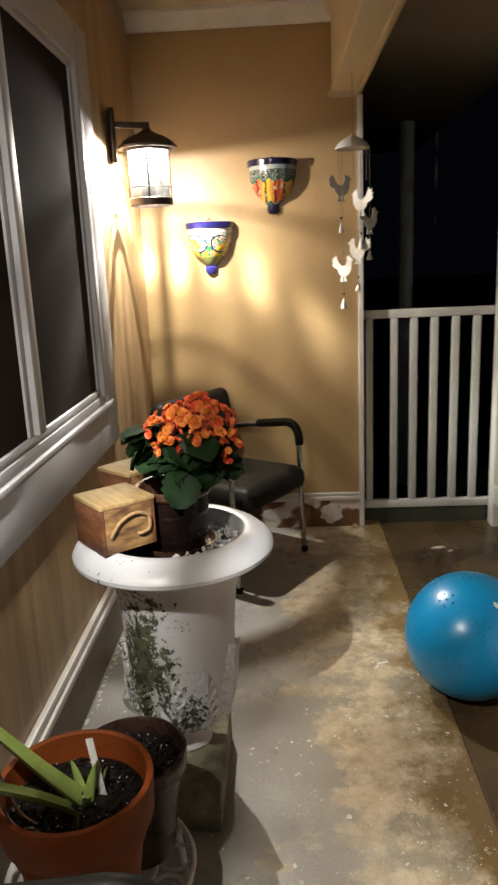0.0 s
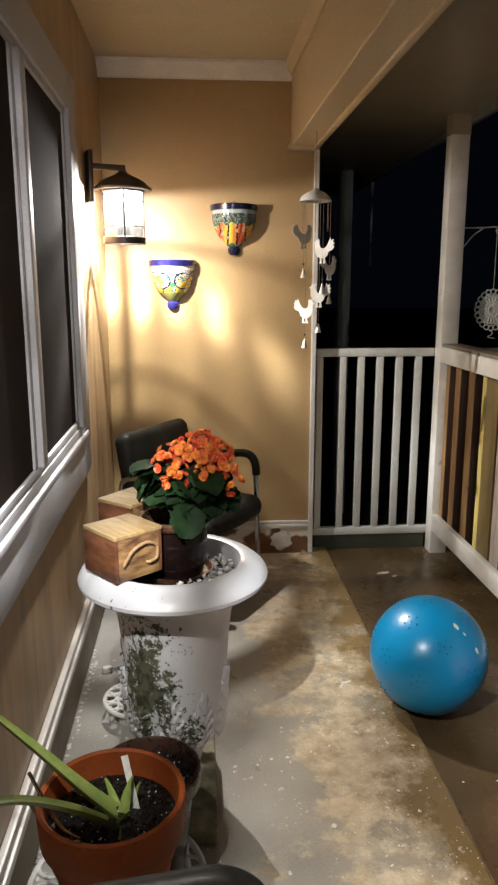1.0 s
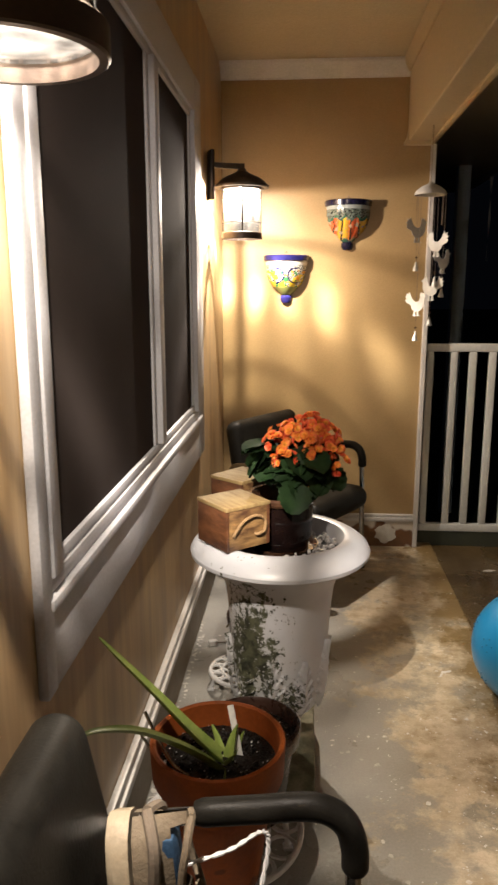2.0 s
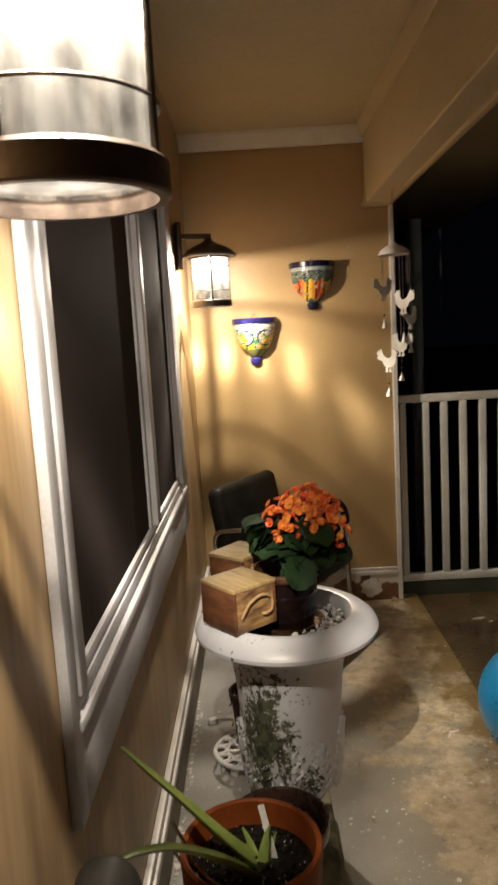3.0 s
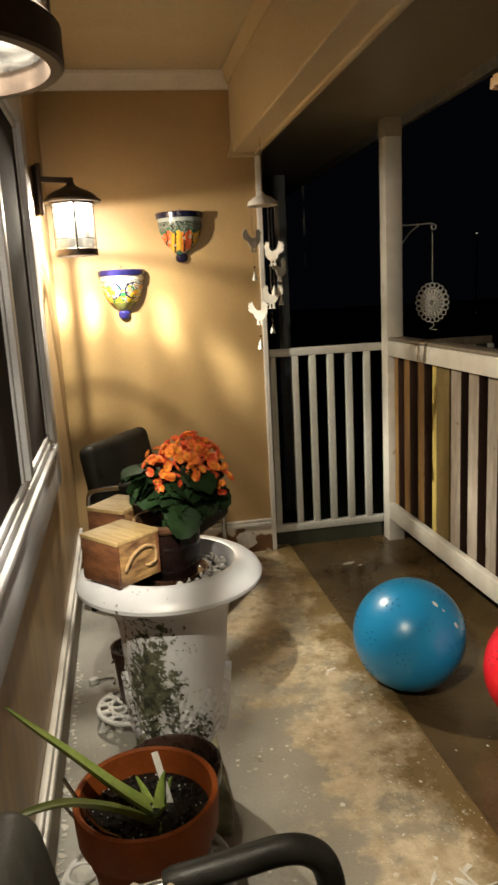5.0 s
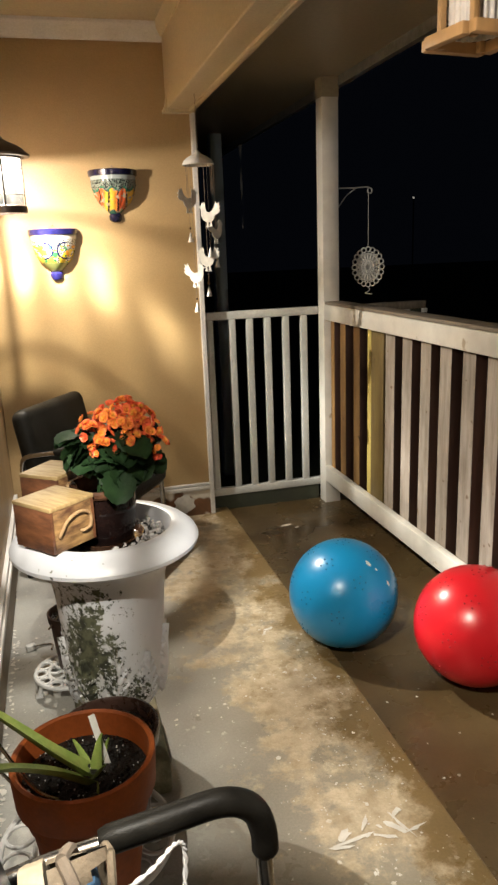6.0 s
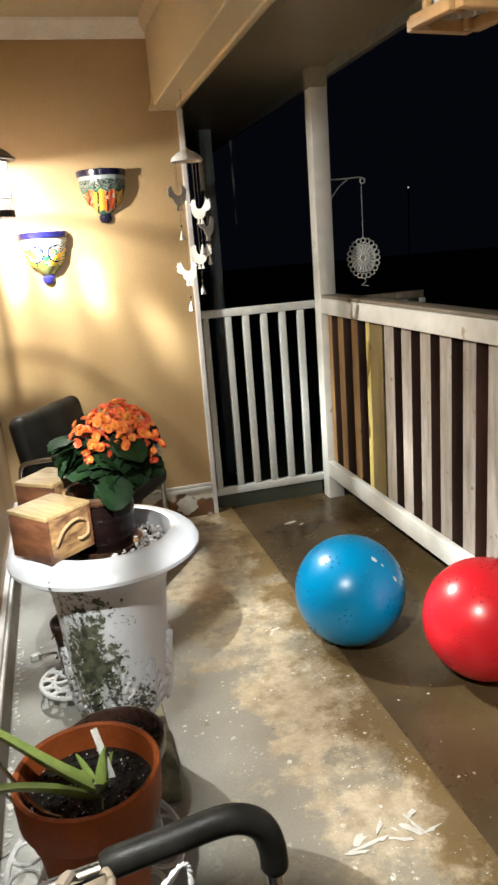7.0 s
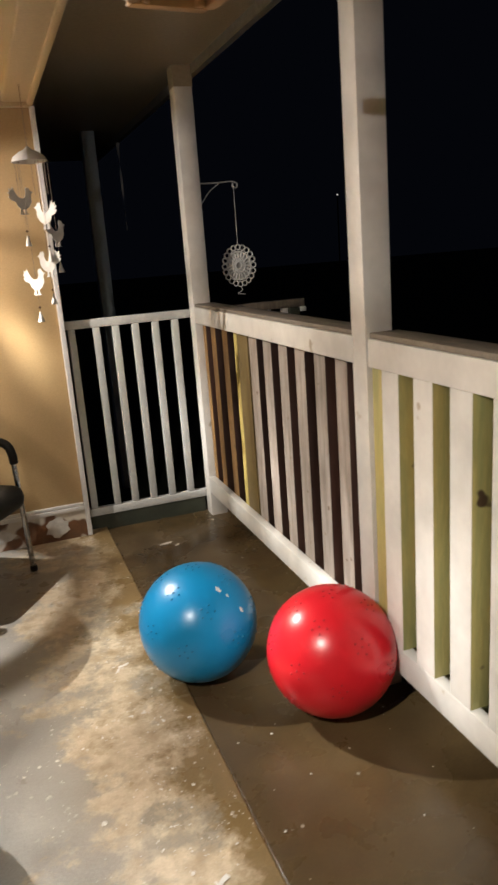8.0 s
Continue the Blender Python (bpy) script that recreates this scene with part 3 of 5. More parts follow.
for px, pw, ph in ((0.305, 0.055, 0.052), (0.02, 0.075, 0.030)):
    bm = B()
    extrude_outline(bm, [(pw * (1 + 0.22 * math.sin(3.1 * k + px * 40)) * math.cos(k * 0.3927), ph * (1 + 0.16 * math.sin(2.3 * k)) * math.sin(k * 0.3927)) for k in range(16)], 0.002, pose(px, WY - 0.0152, 0.072))
    part("bare_patch", bm, PAINTCHIP, plinth, "bare white plaster patch", 0)
bm = B()
box(bm, WX + 0.001, Y0, 0.0, WX + 0.010, WY - 0.025, 0.190)
plinth_w = structure("plinth_west", bm, PLINTHGREY, "greyish painted plinth of the house wall", "baseboard")
bm = B()
box(bm, WX + 0.001, Y0, 0.191, WX + 0.028, WY - 0.025, 0.215, 0.004)
box(bm, WX + 0.001, Y0, 0.2155, WX + 0.020, WY - 0.025, 0.242, 0.004)
part("moulding", bm, WHITE, plinth_w, "white moulding")

# window in the house wall
win = tagged(new("window_1"), "white framed sliding window with dark screens", "window", kind="structure")
FX = WX + 0.020
bm = B()
box(bm, WX + 0.001, 1.372, 0.712, FX, 1.418, 2.112, 0.004)
box(bm, WX + 0.001, 3.105, 0.712, FX, 3.245, 2.112, 0.004)
box(bm, WX + 0.001, 1.4185, 1.985, FX - 0.002, 3.1045, 2.112, 0.004)
box(bm, WX + 0.001, 1.4185, 0.712, FX - 0.002, 3.1045, 0.852, 0.004)
part("casing", bm, VINYL, win)
bm = B()
box(bm, WX - 0.06, 1.405, 0.853, FX + 0.006, 3.19, 0.874, 0.005)
box(bm, WX - 0.06, 1.43, 0.8745, FX - 0.006, 3.14, 0.905, 0.004)
part("window_sill", bm, VINYL, win)
bm = B()
for y0, y1 in ((1.4205, 1.462), (3.055, 3.0995)):
    box(bm, WX - 0.06, y0, 0.9055, FX + 0.004, y1, 1.984, 0.003)
    yy = y1 if y0 < 2 else y0 - 0.022
    box(bm, WX - 0.05, yy, 0.93, FX - 0.012, yy + 0.022, 1.96, 0.004)
box(bm, WX - 0.06, 1.4625, 0.9055, FX - 0.010, 3.0545, 0.930, 0.004)
box(bm, WX - 0.06, 1.4625, 1.962, FX - 0.010, 3.0545, 1.984, 0.004)
part("window_frame", bm, VINYL, win)
bm = B()
box(bm, WX - 0.05, 2.322, 0.93, FX - 0.012, 2.352, 1.962, 0.004)
box(bm, WX - 0.05, 2.3525, 0.93, FX + 0.004, 2.408, 1.962, 0.004)
part("mullion", bm, VINYL, win)
for y0, y1 in ((1.4845, 2.3215), (2.4085, 3.0325)):
    bm = B()
    box(bm, WX - 0.020, y0, 0.9305, WX - 0.016, y1, 1.9615)
    pane = part("pane", bm, PANE, win, smooth=0)
    bm = B()
    box(bm, WX - 0.002, y0, 0.9305, WX + 0.0005, y1, 1.9615)
    part("insect_screen", bm, SCREEN, win, "dark mesh screen before the glass", 0)
# dark sheet closing the opening, stands in for the unlit room
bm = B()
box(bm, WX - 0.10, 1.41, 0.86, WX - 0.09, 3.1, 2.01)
part("dark_room_sheet", bm, SCREEN, win, "", 0)

# ---- wood railing along the outer side ----
PX0, PX1 = 1.114, 1.204


def post(name, x0, y0, x1, y1, z1, label, mat=RAILWHITE, z0=-0.02, lean=0.0):
    t = thing(name, label, "post", kind="structure")
    bm = B()
    box(bm, x0, y0, z0, x1, y1, z1, 0.004)
    for v in bm.verts:
        v.co.y += lean * max(0, v.co.z - 1.1)
    part("shaft", bm, mat, t)
    return t


corner_post = post("porch_post", PX0, 4.082, PX1, 4.168, 2.2145, "white painted wooden porch post at the corner")
bm = B()
box(bm, PX0 - 0.0015, 4.0805, 2.12, PX1 + 0.0015, 4.1695, 2.213)
part("bare_top", bm, SOFFIT, corner_post, "unpainted wooden top")
mid_post = post("porch_post", PX0 + 0.002, 2.306, PX1, 2.39, 2.2145, "white painted wooden porch post between rail panels", lean=0.026)
post("porch_post", PX0 + 0.002, 0.53, PX1, 0.614, 2.2145, "white painted wooden porch post between rail panels")
far_post = post("porch_post", 0.925, 5.85, 1.015, 5.94, 2.2145, "pale post in the dark beyond the rail, tinted blue-grey for cool light on it", COOLLIT, -0.35)


def side_rail(y0, y1, label):
    t = thing("porch_railing", label, "railing", group="side railings", kind="structure")
    bm = B()
    box(bm, PX0, y0, 1.022, PX0 + 0.036, y1, 1.102, 0.003)
    part("top_rail", bm, RAILWHITE, t)
    bm = B()
    box(bm, PX0, y0, 0.118, PX0 + 0.036, y1, 0.205, 0.003)
    part("bottom_rail", bm, RAILWHITE, t)
    bm = B()
    box(bm, PX0 + 0.006, y0, 1.1025, PX1 + 0.012, y1, 1.118, 0.003)
    part("cap_board", bm, CAPWOOD, t, "weathered grey cap board")
    bm = B()
    box(bm, PX0 + 0.0365, y0, 0.13, PX1, y1, 0.165)
    part("ledge", bm, TREATED, t, "bare wood ledge")
    return t


def picket(rail, x, y0, y1, z0, z1, depth, wood, paint):
    """A square-cut slat of bare wood with a painted or weathered face towards the porch."""
    bm = B()
    box(bm, x + 0.0015, y0, z0, x + depth, y1, z1, 0.002)
    body = part("slat", bm, wood, rail)
    bm = B()
    box(bm, x, y0 + 0.0005, z0, x + 0.0018, y1 - 0.0005, z1)
    part("face", bm, paint, body, smooth=0)


far_rail = side_rail(2.3905, 4.0815, "wooden porch railing with weathered and brown slats")
near_rail = side_rail(0.6145, 2.3055, "white porch railing with treated boards behind the slats")
for y0, y1, mat in ((4.03, 4.078, BROWNWOOD), (3.875, 3.945, BROWNWOOD), (3.695, 3.77, BROWNWOOD), (3.555, 3.598, YELLOWWOOD), (3.306, 3.398, OLDWOOD), (3.148, 3.234, OLDWOOD), (2.989, 3.071, OLDWOOD), (2.833, 2.917, OLDWOOD), (2.668, 2.752, OLDWOOD), (2.512, 2.592, OLDWOOD)):
    picket(far_rail, PX0 + 0.037, y0 + 0.003 * math.sin(y0 * 37), y1 + 0.003 * math.sin(y0 * 37), 0.166, 1.10, 0.05, DARKBOARD, mat)
bm = B()
box(bm, PX0 + 0.037, 3.42, 0.166, PX0 + 0.05, 3.554, 1.10, 0.002)
part("slat", bm, OLIVEWOOD, far_rail)
for k in range(10):
    y1 = 2.235 - 0.157 * k
    picket(near_rail, PX0 + 0.0015, y1 - 0.085, y1, 0.2052, 1.0218, 0.058, TREATED, RAILWHITE)

bm = B()
box(bm, PX0 + 0.012, 2.243, 0.2052, PX0 + 0.052, 2.3052, 1.0218, 0.002)
part("slat", bm, TREATED, near_rail, "bare treated board beside the post")

# ---- end railing of white balusters ----
end_rail = thing("end_railing", "white baluster railing across the porch end", "railing", kind="structure")
bm = B()
box(bm, 0.476, 4.172, 1.045, 1.14, 4.207, 1.087, 0.004)
part("top_rail", bm, BALUSTER, end_rail)
bm = B()
box(bm, 0.476, 4.172, 0.070, 1.14, 4.207, 0.112, 0.004)
part("bottom_rail", bm, BALUSTER, end_rail)
bm = B()
box(bm, 0, 0, 0, 0.035, 0.03, 0.932, 0.003)
bal = mesh_of("baluster", bm, BALUSTER)
for x in (0.492, 0.614, 0.711, 0.811, 0.914, 1.017):
    shared("baluster", bal, end_rail, pose(x, 4.174, 0.1125))
bm = B()
box(bm, 0.476, 4.178, -0.02, 1.108, 4.198, 0.069)
part("skirt_board", bm, DARKGREEN, end_rail, "dark green skirt board")

stair_rail = thing("stair_railing", "weathered short railing beyond the corner post", "railing", kind="structure")
bm = B()
box(bm, 1.206, 4.14, 1.045, 1.75, 4.185, 1.088, 0.004)
part("top_rail", bm, CAPWOOD, stair_rail)
for x in (1.32, 1.42, 1.52, 1.62):
    bm = B()
    box(bm, x, 4.145, -0.35, x + 0.035, 4.18, 1.044, 0.003)
    part("baluster", bm, BALUSTER, stair_rail)
bm = B()
box(bm, 1.722, 4.132, 1.020, 1.755, 4.193, 1.046, 0.003)
part("end_block", bm, BALUSTER, stair_rail)
bm = B()
box(bm, 1.66, 4.14, -0.35, 1.72, 4.185, 1.044, 0.003)
part("end_post", bm, DARKGREEN, stair_rail)


# ---- wall lanterns ----
def wall_lantern(m, label, reach=0.1445):
    """Origin at the lowest ring's centre; the wall lies at -reach along x."""
    t = thing("wall_lantern", label, "lamp", m, "porch lanterns")
    R = 0.082
    bm = B()
    lathe(bm, [(R + 0.004, 0.0), (R + 0.006, 0.002), (R + 0.006, 0.026), (R + 0.002, 0.030), (R - 0.004, 0.030), (R - 0.004, 0.0), (R + 0.004, 0.0)], 48)
    part("bottom_ring", bm, IRON, t)
    bm = B()
    lathe(bm, [(R + 0.004, 0.205), (R + 0.005, 0.222), (R - 0.003, 0.222), (R - 0.003, 0.205), (R + 0.004, 0.205)], 48)
    part("top_ring", bm, IRON, t)
    bm = B()
    lathe(bm, [(R - 0.005, 0.022), (R - 0.005, 0.212), (R - 0.008, 0.212), (R - 0.008, 0.022), (R - 0.005, 0.022)], 48)
    part("glass_cylinder", bm, LANTERNGLASS, t, "wavy glass cylinder, tinted to pattern the light it throws")
    bm = B()
    lathe(bm, [(0.0, 0.016), (R - 0.004, 0.016), (R - 0.004, 0.0195), (0.0, 0.0195)], 40)
    part("bottom_glass", bm, BOTTOMGLASS, t)
    for z in (0.066, 0.165):
        bm = B()
        lathe(bm, [(R + 0.0005, z + 0.001), (R + 0.0025, z + 0.003), (R + 0.0005, z + 0.005), (R - 0.002, z + 0.003), (R + 0.0005, z + 0.001)], 48)
        part("band", bm, IRON, t)
    for k in range(4):
        bm = B()
        box(bm, R - 0.002, -0.0036, 0.028, R + 0.003, 0.0036, 0.207, 0.001, pose(0, 0, 0, 0, 0, 76 + 90 * k))
        part("upright", bm, IRON, t)
    bm = B()
    lathe(bm, [(0.098, 0.212), (0.116, 0.213), (0.118, 0.221), (0.108, 0.229), (0.094, 0.243), (0.070, 0.258), (0.040, 0.270), (0.020, 0.282), (0.016, 0.292), (0.0, 0.294)], 48)
    lathe(bm, [(0.0, 0.236), (0.085, 0.226), (0.098, 0.212)], 48)
    part("cap", bm, IRON, t)
    bm = B()
    lathe(bm, [(0.0, 0.236), (0.014, 0.236), (0.014, 0.220), (0.011, 0.216), (0.0, 0.216)], 20)
    socket = part("socket", bm, IRON, t)
    bm = B()
    lathe(bm, [(0.0, 0.2155), (0.008, 0.215), (0.011, 0.211), (0.009, 0.206), (0.0, 0.2035)], 16)
    ob = part("bulb", bm, BULB, socket, "lit bulb")
    bm = B()
    tube(bm, [(0, 0, 0.288), (0, 0, 0.312)], 0.010, 12)
    box(bm, 0.010 - reach, -0.010, 0.290, 0.012, 0.010, 0.312, 0.003)
    part("arm", bm, IRON, t)
    bm = B()
    box(bm, -reach, -0.032, 0.16, 0.0195 - reach, 0.032, 0.36, 0.006)
    part("back_plate", bm, IRON, t)
    return t


wall_lantern(pose(*LANTERNS[0], 0, 0, 20), "lit dark bronze wall lantern with wavy glass, beside the end wall")
wall_lantern(pose(*LANTERNS[1]), "lit dark bronze wall lantern with wavy glass, beside the window", 0.171)


# ---- balls ----
def exercise_ball(m, material, label, r):
    t = thing("exercise_ball", label, "ball", m, "exercise balls")
    bm = B()
    bmesh.ops.create_uvsphere(bm, u_segments=96, v_segments=64, radius=r)
    part("skin", bm, material, t, smooth=60)
    bm = B()
    bmesh.ops.create_icosphere(bm, subdivisions=1, radius=0.0034)
    nub = mesh_of("nub", bm, DARKNUB if material is REDBALL else DARKNUBBLUE, 60)
    for lat in (-28, 0, 28, 56):
        for k in range(6):
            a = k * math.pi / 3 + lat * 0.02
            ca = Vector((math.cos(radians(lat)) * math.cos(a), math.cos(radians(lat)) * math.sin(a), math.sin(radians(lat))))
            s = ca.orthogonal().normalized()
            u = ca.cross(s)
            for j in range(6):
                b = 2 * math.pi * j / 5
                d = ca if j == 5 else (ca + 0.115 * (math.cos(b) * s + math.sin(b) * u)).normalized()
                shared("nub", nub, t, Matrix.Translation(d * (r + 0.0002)))
    bm = B()
    lathe(bm, [(0.0, -r + 0.0006), (0.012, -r + 0.0006), (0.012, -r + 0.001)], 16)
    part("plug", bm, PLUGWHITE, t)
    return t


DARKNUB = surface("dark_red_nub", (0.33, 0.007, 0.011), (0.37, 0.008, 0.012), 20, 0.5)
DARKNUBBLUE = surface("dark_blue_nub", (0.009, 0.14, 0.31), (0.011, 0.16, 0.34), 20, 0.5)
blue_ball = exercise_ball(pose(0.634, 2.645, 0.182, 32, -14, 205), BLUEBALL, "shiny blue rubber exercise ball on the brown floor", 0.196)
red_ball = exercise_ball(pose(0.950, 2.287, 0.182, 28, -10, 214), REDBALL, "shiny red rubber exercise ball beside the rail", 0.196)
for az, el, s in ((-67, 52, 0.012), (-60, 43, 0.006), (-52, 25, 0.010)):
    bm = B()
    d = pose(0, 0, 0, 0, 0, az) @ pose(0, 0, 0, 0, -el, 0)
    outline = [(s * (1 + 0.3 * math.sin(3 * k)) * math.cos(k * 0.63) * 0.55, s * (1 + 0.25 * math.sin(5 * k)) * math.sin(k * 0.63)) for k in range(10)]
    extrude_outline(bm, outline, 0.0008, d @ pose(0.1962, 0, 0, 0, 0, 90))
    scuff = part("scuff", bm, LABELWHITE, blue_ball, "worn white scuff", 0)
    scuff.matrix_basis = (blue_ball.matrix_basis.to_3x3().inverted()).to_4x4()


# ---- chairs ----
def salon_chair(m, label, back_z, drop=0.0):
    """Vinyl armchair on a chrome tube frame; faces +x, origin on the floor below the seat."""
    t = thing("armchair", label, "chair", m, "porch chairs")
    bm = B()
    box(bm, -0.21, -0.235, 0.328, 0.255, 0.235, 0.440, 0.052, segments=6)
    for v in bm.verts:
        if v.co.z > 0.40:
            v.co.z += 0.010 * max(0.0, 1 - (v.co.x / 0.23) ** 2) * max(0.0, 1 - (v.co.y / 0.235) ** 2)
    part("seat", bm, BLACKVINYL, t)
    bm = B()
    box(bm, -0.03, -0.258, 0.0, 0.055, 0.258, 0.325, 0.041, segments=6)
    for v in bm.verts:
        v.co.y *= 1 - 0.03 * (v.co.z / 0.325) ** 4
        v.co.x -= 0.02 * (v.co.y / 0.225) ** 2 - 0.012
        v.co = pose(-0.168, 0, back_z, 0, -11, 0) @ v.co
    part("backrest", bm, BLACKVINYL, t)
    for s in (-1, 1):
        y = 0.262 * s
        bm = B()
        tube(bm, bend([(0.205, y, 0.0), (0.195, y, 0.30), (0.188, y, 0.55), (0.178, y, 0.625), (0.13, y, 0.655), (0.0, y, 0.640), (-0.13, y, 0.622), (-0.20, y * 0.97, 0.60), (-0.235, y * 0.88, 0.54), (-0.235, y * 0.83, 0.50)], 5), 0.0125, 12)
        for v in bm.verts:
            v.co.z -= drop * min(1.0, max(0.0, (v.co.z - 0.42) / 0.12))
        front = part("frame_tube", bm, CHROME, t, "chrome frame tube")
        bm = B()
        pts = bend([(0.190, y, 0.560), (0.188, y, 0.60), (0.172, y, 0.640), (0.13, y, 0.660), (0.05, y, 0.651), (-0.038, y, 0.640)], 5)
        rr = [0.0198] * len(pts)
        rr[0], rr[-1] = 0.017, 0.016
        tube(bm, pts, rr, 16)
        for v in bm.verts:
            v.co.z -= drop
        part("arm_pad", bm, BLACKVINYL, front, "black padded armrest")
        bm = B()
        tube(bm, bend([(-0.235, y, 0.0), (-0.222, y, 0.2), (-0.21, y, 0.34), (-0.17, y * 0.93, 0.345)], 5), 0.0125, 12)
        rear = part("rear_leg", bm, CHROME, t)
        bm = B()
        tube(bm, [(-0.21, y, 0.335), (0.196, y, 0.335)], 0.011, 10)
        part("side_bar", bm, CHROME, t)
        for x, leg in ((0.205, front), (-0.235, rear)):
            bm = B()
            lathe(bm, [(0.0, 0.0), (0.016, 0.0), (0.0165, 0.022), (0.013, 0.026)], 14)
            part("foot_cap", bm, BLACKVINYL, leg, "black rubber foot").matrix_basis = pose(x, y, 0)
    for x in (0.196, -0.21):
        bm = B()
        tube(bm, [(x, -0.262, 0.327), (x, 0.262, 0.327)], 0.010, 10)
        part("cross_bar", bm, CHROME, t)
    return t


salon_chair(pose(-0.158, 3.685, 0, 0, 0, -33), "black vinyl armchair with chrome tube frame in the corner", 0.445, 0.042)
salon_chair(pose(-0.254, 0.965, 0, 0, 0, 0), "black vinyl armchair with chrome tube frame holding a shoe", 0.494)


# ---- the urn and what stands round it ----
UX, UY, UZ = -0.206, 2.255, 0.19
bm = B()
box(bm, -0.335, 2.04, 0, -0.100, 2.41, 0.108, 0.010)
for v in bm.verts:
    v.co += 0.004 * noise.noise_vector(v.co * 23)
block = thing("concrete_block", "mossy concrete block under the urn", "block")
part("body", bm, BLOCK, block)

urn = thing("urn_planter", "large weathered white urn planter with leaf relief", "planter", pose(UX, UY, UZ))
bm = B()
lathe(bm, [(0.0, -0.078), (0.064, -0.078), (0.067, -0.072), (0.064, -0.060), (0.052, -0.045), (0.048, -0.026), (0.060, -0.010), (0.088, -0.002), (0.106, 0.008), (0.118, 0.026), (0.127, 0.055), (0.134, 0.10), (0.138, 0.16), (0.141, 0.25), (0.146, 0.32), (0.152, 0.37), (0.161, 0.40), (0.180, 0.428), (0.210, 0.448), (0.236, 0.457), (0.2475, 0.466), (0.249, 0.476), (0.243, 0.488), (0.226, 0.502), (0.204, 0.5135), (0.188, 0.517), (0.178, 0.513), (0.173, 0.495), (0.172, 0.45), (0.0, 0.44)], 72)
part("bowl", bm, URN, urn)
BODY = [(-0.002, 0.088), (0.008, 0.106), (0.026, 0.118), (0.055, 0.127), (0.10, 0.134), (0.16, 0.138), (0.25, 0.141)]


def body_radius(z):
    for (z0, r0), (z1, r1) in zip(BODY, BODY[1:]):
        if z <= z1:
            return r0 + (r1 - r0) * (z - z0) / (z1 - z0)
    return BODY[-1][1]


for k in range(10):
    # a broad lobed leaf standing up from the foot, its tip curled outward
    a = radians(36 * k + 14)
    tall = 0.215 if k % 2 else 0.180
    bm = B()
    rows, cols = 44, 14
    net = []
    for i in range(rows + 1):
        u = i / rows
        lobe = abs(math.sin(math.pi * 5.5 * u)) ** 0.6
        half = 0.042 * math.sin(math.pi * (0.16 + 0.82 * u)) ** 0.75 * (0.60 + 0.40 * lobe) * (1 - 0.25 * u)
        line = []
        for j in range(cols + 1):
            s = 2 * j / cols - 1
            rib = 0.006 * math.exp(-(s / 0.16) ** 2)
            vein = 0.0068 * math.cos(2 * math.pi * 5.5 * (u - 0.16 * abs(s))) * abs(s)
            swell = 0.0075 * (1 - s * s) ** 0.5 + rib - vein if abs(s) < 1 else -0.003
            z = 0.012 + tall * u + 0.020 * abs(s) * (1 - u)
            r = body_radius(z) + swell + 0.004 * max(0, u - 0.8) / 0.2 * (1 - abs(s))
            b = half * s / r
            line.append(bm.verts.new((r * math.cos(a + b), r * math.sin(a + b), z)))
        net.append(line)
    for p, q in zip(net, net[1:]):
        for j in range(cols):
            bm.faces.new((p[j], p[j + 1], q[j + 1], q[j]))
    part("leaf_relief", bm, URN, urn, smooth=60)
bm = B()
rings = lathe(bm, [(0.0, 0.458), (0.05, 0.460), (0.10, 0.456), (0.14, 0.460), (0.1715, 0.458)], 36)
for v in bm.verts:
    v.co.z += 0.006 * noise.noise(v.co * 40)
part("soil", bm, SOIL, urn)

gravel = thing("shell_gravel", "pale shells and gravel on the urn's soil", "gravel", kind="stuff")
bm = B()
rnd = random.Random(5)
for _ in range(240):
    a, r = rnd.uniform(-1.4, 1.5), 0.168 * math.sqrt(rnd.uniform(0.3, 0.93))
    c = pose(UX + r * math.cos(a), UY + r * math.sin(a), UZ + 0.463 + rnd.uniform(0, 0.022), rnd.uniform(0, 360), rnd.uniform(0, 360), rnd.uniform(0, 360))
    s = rnd.uniform(0.004, 0.011)
    vs = bmesh.ops.create_icosphere(bm, subdivisions=1, radius=1.0, matrix=c @ Matrix.Diagonal((s, s * rnd.uniform(0.4, 1), s * rnd.uniform(0.2, 0.6), 1)))
part("pebbles", bm, GRAVEL, gravel, smooth=0)


